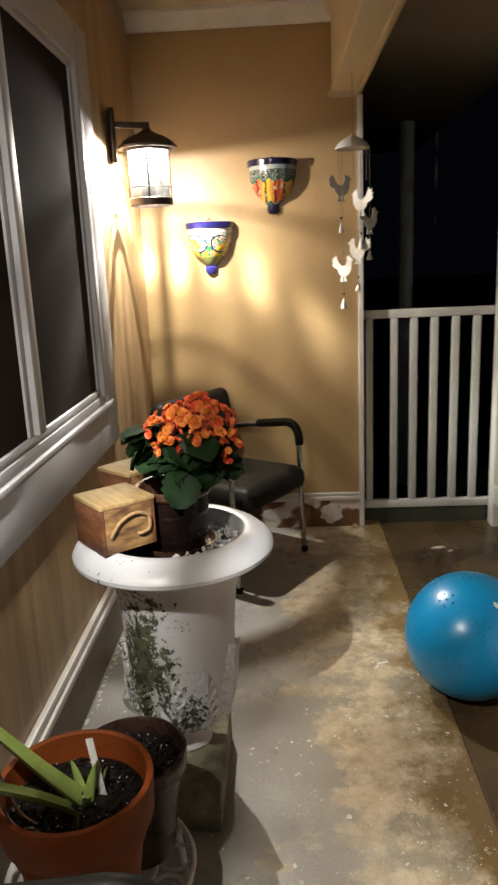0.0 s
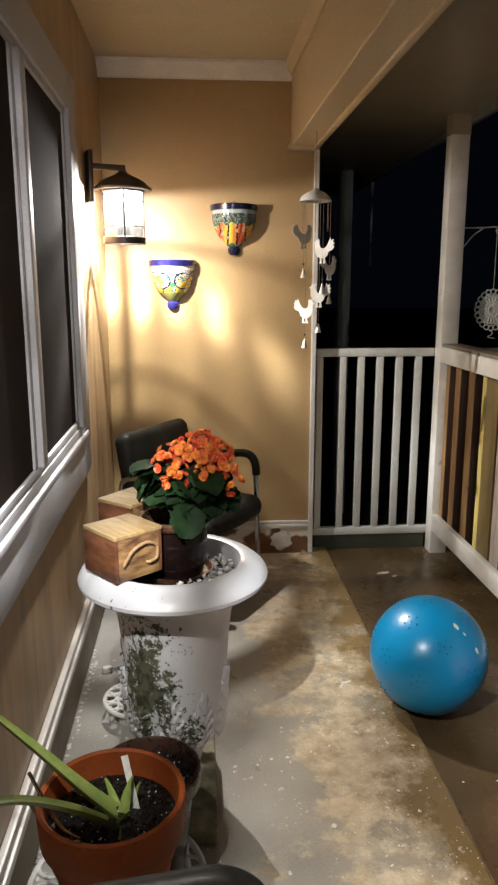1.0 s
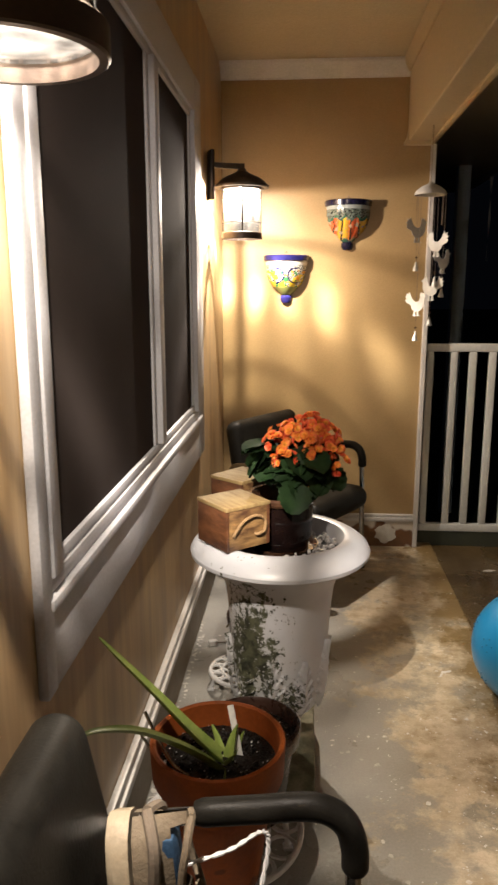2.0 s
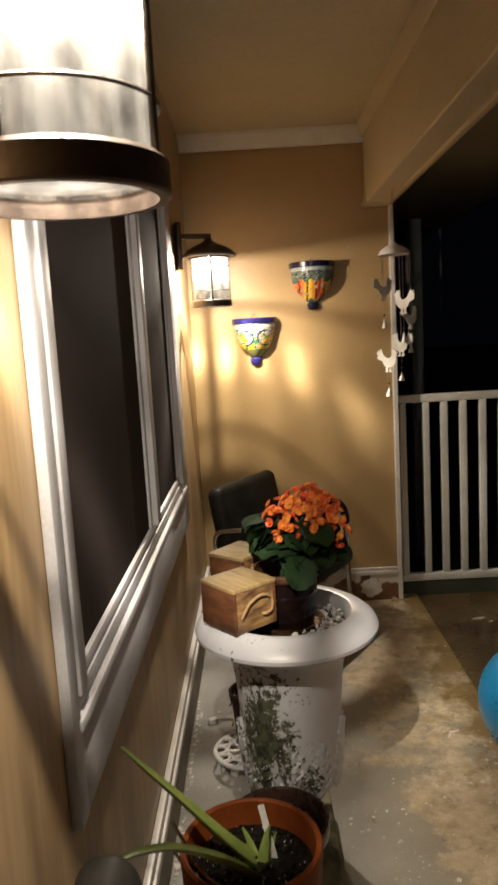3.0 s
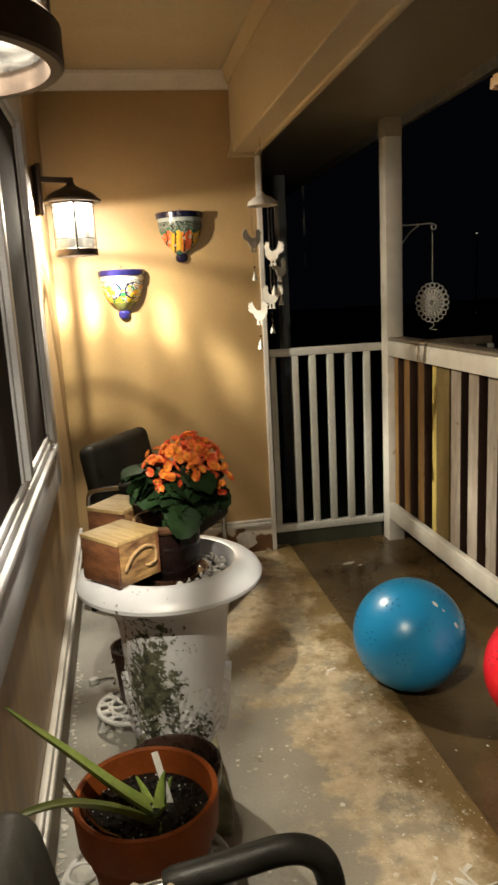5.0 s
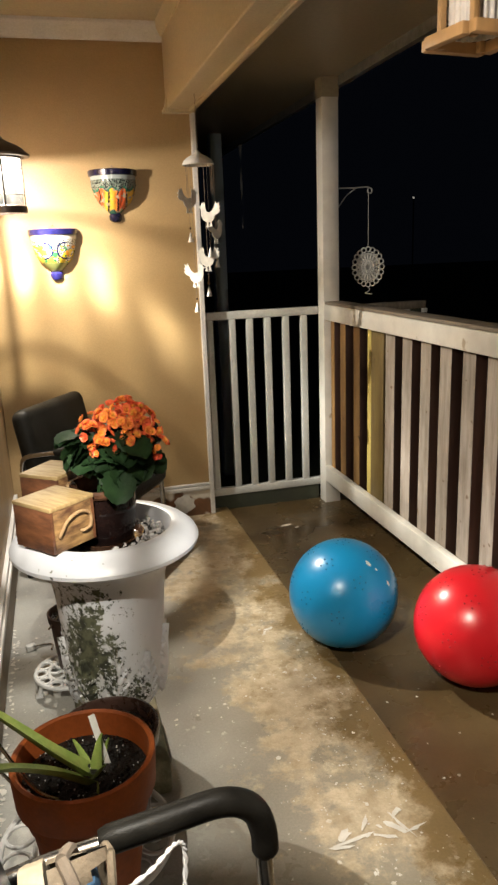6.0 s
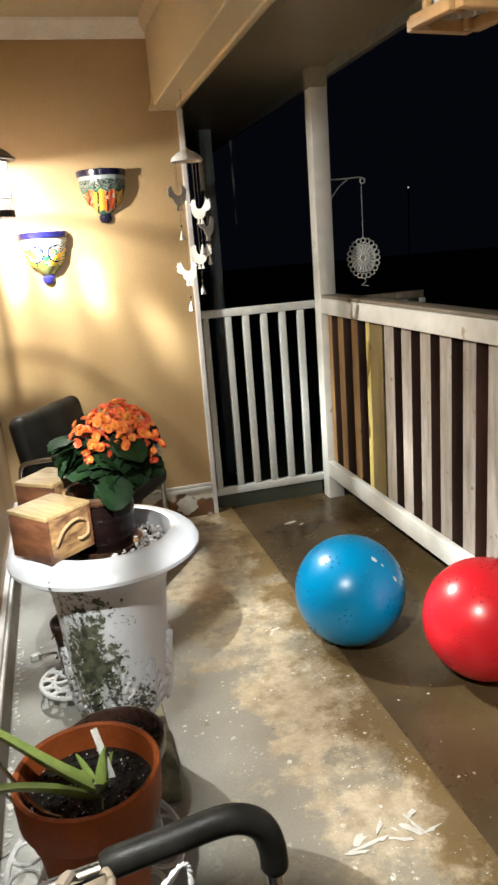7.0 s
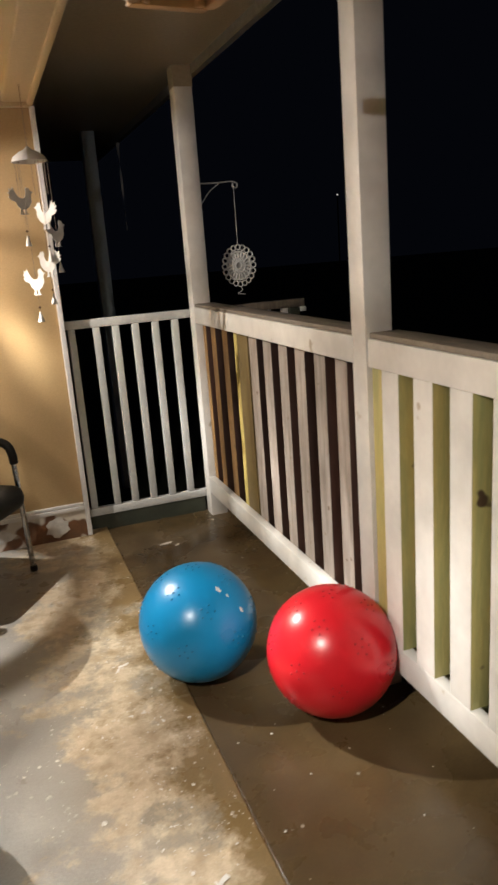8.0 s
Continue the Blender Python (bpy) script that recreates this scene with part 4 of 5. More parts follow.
def wooden_box(m, label, w, d, h):
    """Origin below the middle of its base."""
    t = thing("wooden_box", label, "box", m, "wooden boxes")
    bm = B()
    box(bm, -w / 2, -d / 2, h - 0.010, w / 2, d / 2, h, 0.0015)
    part("lid", bm, BOXTOP, t, "pale wooden lid")
    e = 0.0012
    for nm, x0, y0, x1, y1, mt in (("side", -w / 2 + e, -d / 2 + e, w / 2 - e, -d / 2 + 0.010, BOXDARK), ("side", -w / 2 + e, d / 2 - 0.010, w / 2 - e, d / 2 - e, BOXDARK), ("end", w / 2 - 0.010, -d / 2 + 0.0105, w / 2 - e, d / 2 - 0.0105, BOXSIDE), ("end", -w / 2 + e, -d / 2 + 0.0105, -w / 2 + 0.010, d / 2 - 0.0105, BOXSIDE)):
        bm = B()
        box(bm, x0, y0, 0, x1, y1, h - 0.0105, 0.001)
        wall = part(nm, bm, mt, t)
        handled = wall if mt is BOXSIDE and x0 > 0 else (handled if mt is BOXSIDE else None)
    bm = B()
    box(bm, -w / 2 + 0.011, -d / 2 + 0.011, 0.001, w / 2 - 0.011, d / 2 - 0.011, 0.009)
    part("base", bm, BOXDARK, t)
    bm = B()
    x = w / 2
    pts = bend([(x - 0.004, -d * 0.32, h * 0.30), (x + 0.0052, -d * 0.34, h * 0.40), (x + 0.0052, -d * 0.16, h * 0.64), (x + 0.0052, d * 0.12, h * 0.74), (x + 0.0052, d * 0.34, h * 0.62), (x + 0.0052, d * 0.34, h * 0.36), (x + 0.0052, d * 0.18, h * 0.30), (x - 0.004, d * 0.16, h * 0.30)], 6)
    tube(bm, pts, 0.0042, 8)
    part("rope_handle", bm, ROPE, handled, "jute rope handle")
    return t


wooden_box(pose(-0.328, 2.175, UZ + 0.5175, 0, 0, -50), "dark wooden box with rope handle standing on the urn rim", 0.140, 0.140, 0.117)
wooden_box(pose(-0.323, 2.395, UZ + 0.5175, 0, 0, -38), "wooden box with a pale lid behind the flower pot", 0.125, 0.14, 0.128)

# flower pot with blossoms
PXc, PYc, PZc = -0.202, 2.275, UZ + 0.404
saucer = thing("plant_saucer", "brown saucer under the glazed pot", "saucer", pose(PXc + 0.004, PYc, PZc + 0.060))
bm = B()
lathe(bm, [(0.0, 0.0), (0.085, 0.0), (0.098, 0.018), (0.095, 0.018), (0.083, 0.005), (0.0, 0.005)], 40)
part("dish", bm, GLAZELIP, saucer)
flower_pot = thing("flower_pot", "glazed dark brown pot with an orange flowering plant", "flower pot", pose(PXc, PYc, PZc + 0.0))
bm = B()
lathe(bm, [(0.0, 0.066), (0.070, 0.066), (0.075, 0.072), (0.081, 0.10), (0.086, 0.15), (0.086, 0.190), (0.084, 0.200)], 48)
part("body", bm, GLAZE, flower_pot)
bm = B()
lathe(bm, [(0.084, 0.200), (0.092, 0.202), (0.097, 0.209), (0.097, 0.218), (0.092, 0.224), (0.084, 0.222), (0.079, 0.214), (0.078, 0.190), (0.078, 0.16)], 48)
part("lip", bm, GLAZELIP, flower_pot, "glossy brown lip")
bm = B()
lathe(bm, [(0.0, 0.182), (0.05, 0.184), (0.080, 0.180)], 30)
part("soil", bm, SOIL, flower_pot)

bm = B()
rows = 10
outline = []
for i in range(rows):
    t = i / (rows - 1)
    w = 0.043 * math.sin(math.pi * min(0.97, 0.16 + t * 0.80)) ** 0.5 * (1.06 if i % 2 else 0.92)
    for s in (-1, -0.5, 0, 0.5, 1):
        outline.append(bm.verts.new((t * 0.080 + 0.006 * abs(s) * (1 - t), s * w, 0.011 * abs(s) - 0.020 * t * t)))
for i in range(rows - 1):
    for k in range(4):
        bm.faces.new((outline[i * 5 + k], outline[i * 5 + k + 1], outline[i * 5 + k + 6], outline[i * 5 + k + 5]))
leaf_mesh = mesh_of("leaf", bm, LEAF, 60)
rnd = random.Random(11)
CROWN = Vector((0.040, -0.004, 0.255))
for k in range(96):
    a = rnd.uniform(0, 2 * math.pi)
    zz = rnd.uniform(0.272, 0.360)
    if math.cos(a) < -0.2:
        zz = max(zz, rnd.uniform(0.30, 0.36))
    r = rnd.uniform(0.02, 0.080) * (1.0 if zz < 0.30 else 0.8)
    p = Vector((CROWN.x + r * math.cos(a) * 1.05, CROWN.y + r * math.sin(a), zz))
    if k % 9 == 0:
        a = rnd.uniform(2.7, 3.8)
        p = Vector((CROWN.x - rnd.uniform(0.055, 0.085), CROWN.y + rnd.uniform(-0.05, 0.03), rnd.uniform(0.325, 0.365)))
    s = rnd.uniform(0.7, 1.1)
    shared("leaf", leaf_mesh, flower_pot, Matrix.Translation(p) @ pose(0, 0, 0, rnd.uniform(-25, 25), rnd.uniform(-15, 20) + (38 if zz < 0.32 else 8), math.degrees(a) + rnd.uniform(-35, 35)) @ Matrix.Diagonal((s, s, s, 1)))
for k in range(18):
    bm = B()
    a = rnd.uniform(0, 2 * math.pi)
    top = Vector((CROWN.x + 0.06 * math.cos(a), CROWN.y + 0.06 * math.sin(a), 0.355))
    tube(bm, bend([(0.02 * math.cos(a), 0.02 * math.sin(a), 0.15), (CROWN.x * 0.6 + 0.03 * math.cos(a), 0.03 * math.sin(a), 0.26), tuple(top)], 4), 0.0022, 6)
    part("stem", bm, LEAF, flower_pot)
bm = B()
for ring, count, tilt, size in ((0, 5, 20, 0.0138), (1, 4, 38, 0.0100), (2, 3, 62, 0.0062)):
    for k in range(count):
        a = 360 / count * k + 36 * ring
        m4 = pose(0, 0, 0.0012 * ring, 0, 0, a) @ pose(0, 0, 0, 0, -tilt, 0)
        grid = []
        for i in range(4):
            t = i / 3
            w = size * 0.84 * (0.35, 0.9, 1.0, 0.55)[i]
            grid.append([bm.verts.new(m4 @ Vector((0.0015 + size * t, s * w, 0.0025 * t * t + 0.0015 * abs(s)))) for s in (-1, 0, 1)])
        for i in range(3):
            for j in range(2):
                bm.faces.new((grid[i][j], grid[i][j + 1], grid[i + 1][j + 1], grid[i + 1][j]))
flower_mesh = mesh_of("flower", bm, PETAL, 60)
CLUSTERS = [(-0.062, -0.050, 0.388, 0.036, 14), (-0.028, -0.075, 0.338, 0.034, 14), (-0.012, -0.030, 0.425, 0.034, 14), (0.030, -0.048, 0.408, 0.030, 12), (0.045, 0.010, 0.437, 0.036, 14), (0.085, -0.010, 0.420, 0.034, 14), (0.105, -0.030, 0.375, 0.034, 14), (0.128, -0.035, 0.325, 0.028, 12), (0.055, -0.062, 0.365, 0.026, 8), (0.005, 0.040, 0.425, 0.036, 10), (0.098, 0.045, 0.40, 0.034, 10), (-0.05, 0.03, 0.40, 0.03, 8)]
for cx, cy, cz, cr, n in CLUSTERS:
    for k in range(int(n * 1.35)):
        d = Vector((rnd.gauss(0, 1), rnd.gauss(0, 1) - 0.35, rnd.gauss(0, 0.8) + 0.45)).normalized()
        p = Vector((cx * 0.86 + 0.038, cy, 0.36 + (cz - 0.382) * 0.8)) + d * cr * rnd.uniform(0.75, 1.05)
        s = rnd.uniform(0.62, 0.95)
        shared("flower", flower_mesh, flower_pot, Matrix.Translation(p) @ d.to_track_quat("Z", "Y").to_matrix().to_4x4() @ pose(0, 0, 0, 0, 0, rnd.uniform(0, 72)) @ Matrix.Diagonal((s, s, s, 1)))


# white iron plant stands
def iron_stand(m, r, h, label):
    t = thing("plant_stand", label, "plant stand", m, "white plant stands")
    def ringbar(rr, z, tr, n=48):
        bmx = B()
        tube(bmx, [(rr * math.cos(2 * math.pi * k / n), rr * math.sin(2 * math.pi * k / n), z) for k in range(n + 1)], tr, 8, False)
        return bmx
    part("outer_ring", ringbar(r - 0.007, h - 0.007, 0.0075), STANDWHITE, t)
    part("inner_ring", ringbar(r * 0.58, h - 0.006, 0.0055), STANDWHITE, t)
    part("hub_ring", ringbar(r * 0.2, h - 0.006, 0.0055), STANDWHITE, t)
    for k in range(12):
        a = 2 * math.pi * k / 12
        bmx = B()
        rr, c = r * 0.17, r * 0.79
        tube(bmx, [(c * math.cos(a) + rr * math.cos(b), c * math.sin(a) + rr * math.sin(b), h - 0.006) for b in [2 * math.pi * j / 14 for j in range(15)]], 0.0048, 6, False)
        part("scroll", bmx, STANDWHITE, t)
    for k in range(8):
        a = 2 * math.pi * k / 8
        bmx = B()
        tube(bmx, bend([(r * 0.2 * math.cos(a), r * 0.2 * math.sin(a), h - 0.006), (r * 0.4 * math.cos(a + 0.22), r * 0.4 * math.sin(a + 0.22), h - 0.006), (r * 0.58 * math.cos(a), r * 0.58 * math.sin(a), h - 0.006)], 4), 0.005, 6)
        part("spoke", bmx, STANDWHITE, t)
    for k in range(4):
        a = radians(25 + 90 * k)
        bmx = B()
        c, s = math.cos(a), math.sin(a)
        tube(bmx, bend([((r - 0.02) * c, (r - 0.02) * s, h - 0.010), ((r - 0.012) * c, (r - 0.012) * s, h * 0.5), ((r - 0.004) * c, (r - 0.004) * s, 0.007)], 4), 0.007, 8)
        box(bmx, -0.012, -0.012, 0, 0.012, 0.012, 0.010, 0.003, Matrix.Translation(((r - 0.004) * c, (r - 0.004) * s, 0)))
        part("leg", bmx, STANDWHITE, t)
    return t


iron_stand(pose(-0.348, 2.660, 0), 0.118, 0.060, "low white iron plant stand with scroll cut-outs")
iron_stand(pose(-0.325, 1.79, 0, 0, 0, 10), 0.195, 0.150, "white iron plant stand under two pots")


def flower_tub(m, profile, mat, label, name="plant_pot", soil_z=0.0, soil_r=0.1):
    t = thing(name, label, "plant pot", m)
    bmx = B()
    lathe(bmx, profile, 56)
    part("shell", bmx, mat, t)
    bmx = B()
    lathe(bmx, [(0.0, soil_z + 0.004), (soil_r * 0.3, soil_z + 0.006), (soil_r * 0.6, soil_z), (soil_r * 0.85, soil_z + 0.003), (soil_r, soil_z)], 40)
    r2 = random.Random(3)
    for _ in range(260):
        a, r = r2.uniform(0, 6.283), soil_r * math.sqrt(r2.uniform(0, 0.92))
        s = r2.uniform(0.003, 0.008)
        bmesh.ops.create_icosphere(bmx, subdivisions=1, radius=s, matrix=Matrix.Translation((r * math.cos(a), r * math.sin(a), soil_z + r2.uniform(0, 0.006))))
    part("soil", bmx, SOIL, t, "dark soil", smooth=0)
    bmx = B()
    for _ in range(70):
        a, r = r2.uniform(0, 6.283), soil_r * math.sqrt(r2.uniform(0, 0.9))
        s = r2.uniform(0.0009, 0.0022)
        bmesh.ops.create_icosphere(bmx, subdivisions=1, radius=s, matrix=Matrix.Translation((r * math.cos(a), r * math.sin(a), soil_z + r2.uniform(0.006, 0.011))))
    tagged(part("perlite", bmx, LABELWHITE, t, "white grains in the soil", smooth=0), kind="stuff")
    return t


TZ = 0.1505
terra = flower_tub(pose(-0.311, 1.652, TZ), [(0.0, 0.0), (0.082, 0.0), (0.086, 0.004), (0.117, 0.228), (0.119, 0.236), (0.1335, 0.240), (0.1355, 0.246), (0.139, 0.312), (0.138, 0.319), (0.132, 0.322), (0.127, 0.318), (0.122, 0.27), (0.118, 0.20), (0.0, 0.19)], TERRACOTTA, "terracotta pot with an aloe on the white stand", soil_z=0.268, soil_r=0.1215)
aloe_leaves = [
    [(0.012, 0.0, 0.27), (-0.05, -0.006, 0.335), (-0.125, -0.015, 0.425), (-0.195, -0.025, 0.507), (-0.230, -0.031, 0.551)],
    [(0.006, -0.022, 0.268), (-0.05, -0.075, 0.345), (-0.125, -0.145, 0.425), (-0.185, -0.205, 0.463), (-0.214, -0.237, 0.467)],
    [(0.022, 0.0, 0.27), (0.028, 0.008, 0.30), (0.034, 0.014, 0.325), (0.040, 0.016, 0.342)],
    [(0.030, 0.018, 0.27), (0.045, 0.028, 0.30), (0.052, 0.030, 0.318)],
    [(0.020, -0.065, 0.27), (0.022, -0.067, 0.288), (0.022, -0.069, 0.302)],
    [(0.008, 0.012, 0.27), (-0.006, 0.030, 0.300), (-0.018, 0.042, 0.322)],
    [(0.016, -0.016, 0.27), (0.030, -0.030, 0.296), (0.040, -0.040, 0.312)],
]
for i, pts in enumerate(aloe_leaves):
    bm = B()
    way = bend(pts, 6)
    n = len(way)
    width = (0.0215, 0.0195, 0.014, 0.010, 0.006, 0.010, 0.010)[i]
    rings = []
    for k, p in enumerate(way):
        t = k / (n - 1)
        w = width * (1 - t) ** 0.55 * (0.9 + 0.1 * math.cos(t * 3)) + 0.0006
        d = (way[min(k + 1, n - 1)] - way[max(k - 1, 0)]).normalized()
        side = d.cross(Vector((0, 0, 1)))
        side = side.normalized() if side.length > 0.2 else Vector((0, 1, 0))
        up = side.cross(d).normalized()
        rings.append([bm.verts.new(p + side * (w * c) + up * (w * h)) for c, h in ((-1, 0.32), (-0.5, 0.06), (0, 0.0), (0.5, 0.06), (1, 0.32), (0.6, -0.30), (0, -0.48), (-0.6, -0.30))])
    for a, b in zip(rings, rings[1:]):
        for k in range(8):
            bm.faces.new((a[k], a[(k + 1) % 8], b[(k + 1) % 8], b[k]))
    bm.faces.new(rings[0])
    bm.faces.new(rings[-1])
    part("aloe_leaf", bm, ALOE, terra, "fleshy green leaf", 50)
bm = B()
box(bm, -0.0065, -0.0007, 0, 0.0065, 0.0007, 0.116, 0.0, pose(0.046, 0.012, 0.262, -12, -11, 5))
part("plant_tag", bm, LABELWHITE, terra, "white plastic tag")
bm = B()
tube(bm, bend([(-0.05, -0.06, 0.272), (-0.085, -0.045, 0.285), (-0.12, -0.02, 0.325), (-0.150, 0.0, 0.372)], 6), 0.0036, 8)
tube(bm, bend([(-0.03, -0.085, 0.272), (-0.05, -0.088, 0.292), (-0.075, -0.08, 0.282), (-0.11, -0.05, 0.290), (-0.155, -0.02, 0.335)], 6), 0.0032, 8)
part("wire_hanger", bm, CHROME, terra, "bent wire stuck in the soil")

black_pot = flower_tub(pose(-0.256, 1.846, TZ), [(0.0, 0.0), (0.074, 0.0), (0.078, 0.003), (0.097, 0.180), (0.106, 0.184), (0.112, 0.192), (0.115, 0.222), (0.113, 0.230), (0.107, 0.233), (0.102, 0.226), (0.099, 0.190), (0.0, 0.18)], PLASTICPOT, "dark red-brown pot of wet soil behind the terracotta", soil_z=0.198, soil_r=0.100)
bm = B()
for k in range(5):
    a = k * 1.3
    tube(bm, bend([(0.03 * math.cos(a) - 0.02, 0.03 * math.sin(a), 0.195), (0.035 * math.cos(a) - 0.02, 0.035 * math.sin(a), 0.222), (0.05 * math.cos(a) - 0.02, 0.05 * math.sin(a), 0.240)], 3), 0.002, 6)
part("seedling", bm, LEAF, black_pot)

brown_pot = flower_tub(pose(-0.325, 2.68, 0.0605), [(0.0, 0.0), (0.052, 0.0), (0.055, 0.003), (0.070, 0.165), (0.075, 0.168), (0.078, 0.198), (0.074, 0.200), (0.070, 0.196), (0.066, 0.17), (0.0, 0.165)], BROWNPOT, "brown plastic pot with a dry stem behind the urn", soil_z=0.176, soil_r=0.067)
bm = B()
tube(bm, bend([(0.02, 0.0, 0.176), (0.0, -0.02, 0.22), (-0.04, -0.04, 0.30), (-0.055, -0.04, 0.37), (-0.035, -0.03, 0.395)], 6), 0.0035, 7)
tube(bm, bend([(-0.0, -0.02, 0.22), (-0.035, -0.03, 0.205), (-0.075, -0.045, 0.165)], 5), 0.003, 7)
part("dry_stem", bm, DRYSTEM, brown_pot)

plug = thing("cable_plug", "small white plug with a bit of cable on the floor", "plug", pose(-0.485, 2.93, 0.0, 0, 0, 20))
bm = B()
box(bm, -0.018, -0.012, 0, 0.018, 0.012, 0.022, 0.005)
part("plug_body", bm, PLUGWHITE, plug)
bm = B()
tube(bm, bend([(0.018, 0, 0.01), (0.05, 0.0, 0.006), (0.075, -0.015, 0.005), (0.06, -0.05, 0.005)], 5), 0.0035, 8)
part("cable", bm, CAPWOOD, plug)


# ---- wall planters ----
def wall_planter(m, mat, label, fluted):
    """Half-round hanging pot; origin at the middle of its rim, wall behind along +y."""
    t = thing("wall_planter", label, "planter", m, "painted wall planters")
    prof = [(0.018, -0.200), (0.030, -0.192), (0.045, -0.175), (0.075, -0.145), (0.093, -0.11), (0.103, -0.07), (0.107, -0.04), (0.108, -0.028)]
    wave = (lambda a, i: 1 + (0.05 * abs(math.sin(a * 8)) if i < 6 else 0)) if fluted else None
    bm = B()
    lathe(bm, prof, 60, math.pi, 2 * math.pi, wave)
    vs = [bm.verts.new((s * r, 0, z)) for r, z in prof for s in (-1, 1)]
    for i in range(len(prof) - 1):
        bm.faces.new((vs[2 * i], vs[2 * i + 1], vs[2 * i + 3], vs[2 * i + 2]))
    bmesh.ops.remove_doubles(bm, verts=bm.verts, dist=0.0003)
    part("bowl", bm, mat, t)
    bm = B()
    lathe(bm, [(0.108, -0.028), (0.115, -0.026), (0.117, -0.004), (0.114, 0.0), (0.100, 0.0), (0.096, -0.02), (0.0, -0.03)], 40, math.pi, 2 * math.pi)
    part("rim", bm, NAVY if fluted else COBALT, t, "dark blue glazed rim")
    bm = B()
    lathe(bm, [(0.0, -0.236), (0.022, -0.234), (0.030, -0.222), (0.031, -0.205), (0.026, -0.197), (0.0, -0.196)], 24, math.pi, 2 * math.pi)
    part("knob", bm, NAVY if fluted else COBALT, t, "dark blue glazed foot")
    bm = B()
    tube(bm, bend([(-0.02, 0.0, 0.0), (0.0, -0.003, 0.018), (0.02, 0.0, 0.0)], 5), 0.0012, 6)
    lathe(bm, [(0.004, 0.016), (0.004, 0.022), (0.0, 0.024)], 8)
    part("hanger", bm, WIRE, t)
    return t


wall_planter(pose(-0.243, WY - 0.001, 1.528), SCROLL, "painted ceramic half-pot with yellow scrolls and blue rim", False)
wall_planter(pose(0.060, WY - 0.001, 1.788), TULIP, "painted ceramic half-pot with orange tulips and dark rim", True)

# ---- rooster wind chime ----
CHX, CHY, CHZ = 0.380, 3.63, 1.805
chime = thing("wind_chime", "white tin rooster wind chime hanging from the beam", "wind chime", pose(CHX, CHY, CHZ))
bm = B()
lathe(bm, [(0.066, -0.050), (0.069, -0.047), (0.060, -0.030), (0.038, -0.014), (0.014, -0.004), (0.006, 0.006), (0.0, 0.008)], 32)
lathe(bm, [(0.064, -0.050), (0.030, -0.022), (0.0, -0.016)], 32)
part("cap", bm, CHIMEWHITE, chime)
bm = B()
for k in range(24):
    z = 0.006 + k * 0.0095
    tube(bm, [(0.003 * math.cos(b) * (k % 2), 0.003 * math.cos(b) * ((k + 1) % 2), z + 0.0055 * math.sin(b)) for b in [2 * math.pi * j / 8 for j in range(9)]], 0.0008, 4, False)
part("chain", bm, WIRE, chime)
ROOSTER = [(-0.020, 0.000), (-0.034, 0.006), (-0.040, 0.016), (-0.034, 0.018), (-0.041, 0.028), (-0.034, 0.028), (-0.037, 0.040), (-0.029, 0.034), (-0.025, 0.044), (-0.020, 0.030), (-0.014, 0.018), (-0.004, 0.010), (0.007, 0.012), (0.012, 0.024), (0.011, 0.034), (0.014, 0.043), (0.018, 0.037), (0.021, 0.043), (0.024, 0.036), (0.027, 0.031), (0.035, 0.028), (0.028, 0.024), (0.027, 0.016), (0.027, 0.000), (0.018, -0.015), (0.008, -0.021), (0.009, -0.033), (0.015, -0.037), (0.002, -0.037), (0.003, -0.022), (-0.003, -0.022), (-0.002, -0.034), (0.001, -0.038), (-0.011, -0.037), (-0.008, -0.020), (-0.017, -0.012)]
HUNG = [(-0.045, 0.02, 1.610, 24, 1.440), (0.030, -0.03, 1.548, 138, 1.375), (0.068, 0.01, 1.478, 38, 1.328), (0.020, -0.01, 1.362, 144, 1.205), (-0.042, -0.03, 1.296, -40, 1.140)]
for dx, dy, zr, yaw, zb in HUNG:
    bm = B()
    extrude_outline(bm, ROOSTER, 0.002, pose(dx, dy, zr - CHZ, 0, 0, yaw) @ Matrix.Diagonal((1.45, 1, 1.3, 1)))
    part("rooster", bm, CHIMEWHITE, chime, "white tin rooster cut-out", 0)
    bm = B()
    tube(bm, [(dx, dy, -0.045), (dx, dy, zr - CHZ + 0.02)], 0.0011, 5)
    tube(bm, [(dx, dy, zr - CHZ - 0.036), (dx, dy, zb - CHZ + 0.035)], 0.0009, 5)
    part("string", bm, WIRE, chime)
    bm = B()
    lathe(bm, [(0.0125, 0.0), (0.0118, 0.006), (0.006, 0.026), (0.003, 0.040), (0.0, 0.042)], 14)
    part("bell", bm, CHIMEWHITE, chime, "little cone bell").matrix_basis = pose(dx, dy, zb - CHZ)
    bm = B()
    bmesh.ops.create_icosphere(bm, subdivisions=2, radius=0.005, matrix=Matrix.Translation((dx, dy, zb - CHZ + 0.058)))
    part("bead", bm, GLAZELIP, chime)
for dx, dy in ((0.05, -0.035), (0.058, 0.03), (-0.058, -0.02), (0.01, 0.06)):
    bm = B()
    tube(bm, [(dx, dy, -0.045), (dx, dy, -0.17)], 0.0012, 5)
    part("cord", bm, WIRE, chime)

SPINGREY = surface("dull_pale_metal", (0.50, 0.50, 0.48), (0.62, 0.62, 0.59), 20, 0.5, 0.1, 90, 0.2)
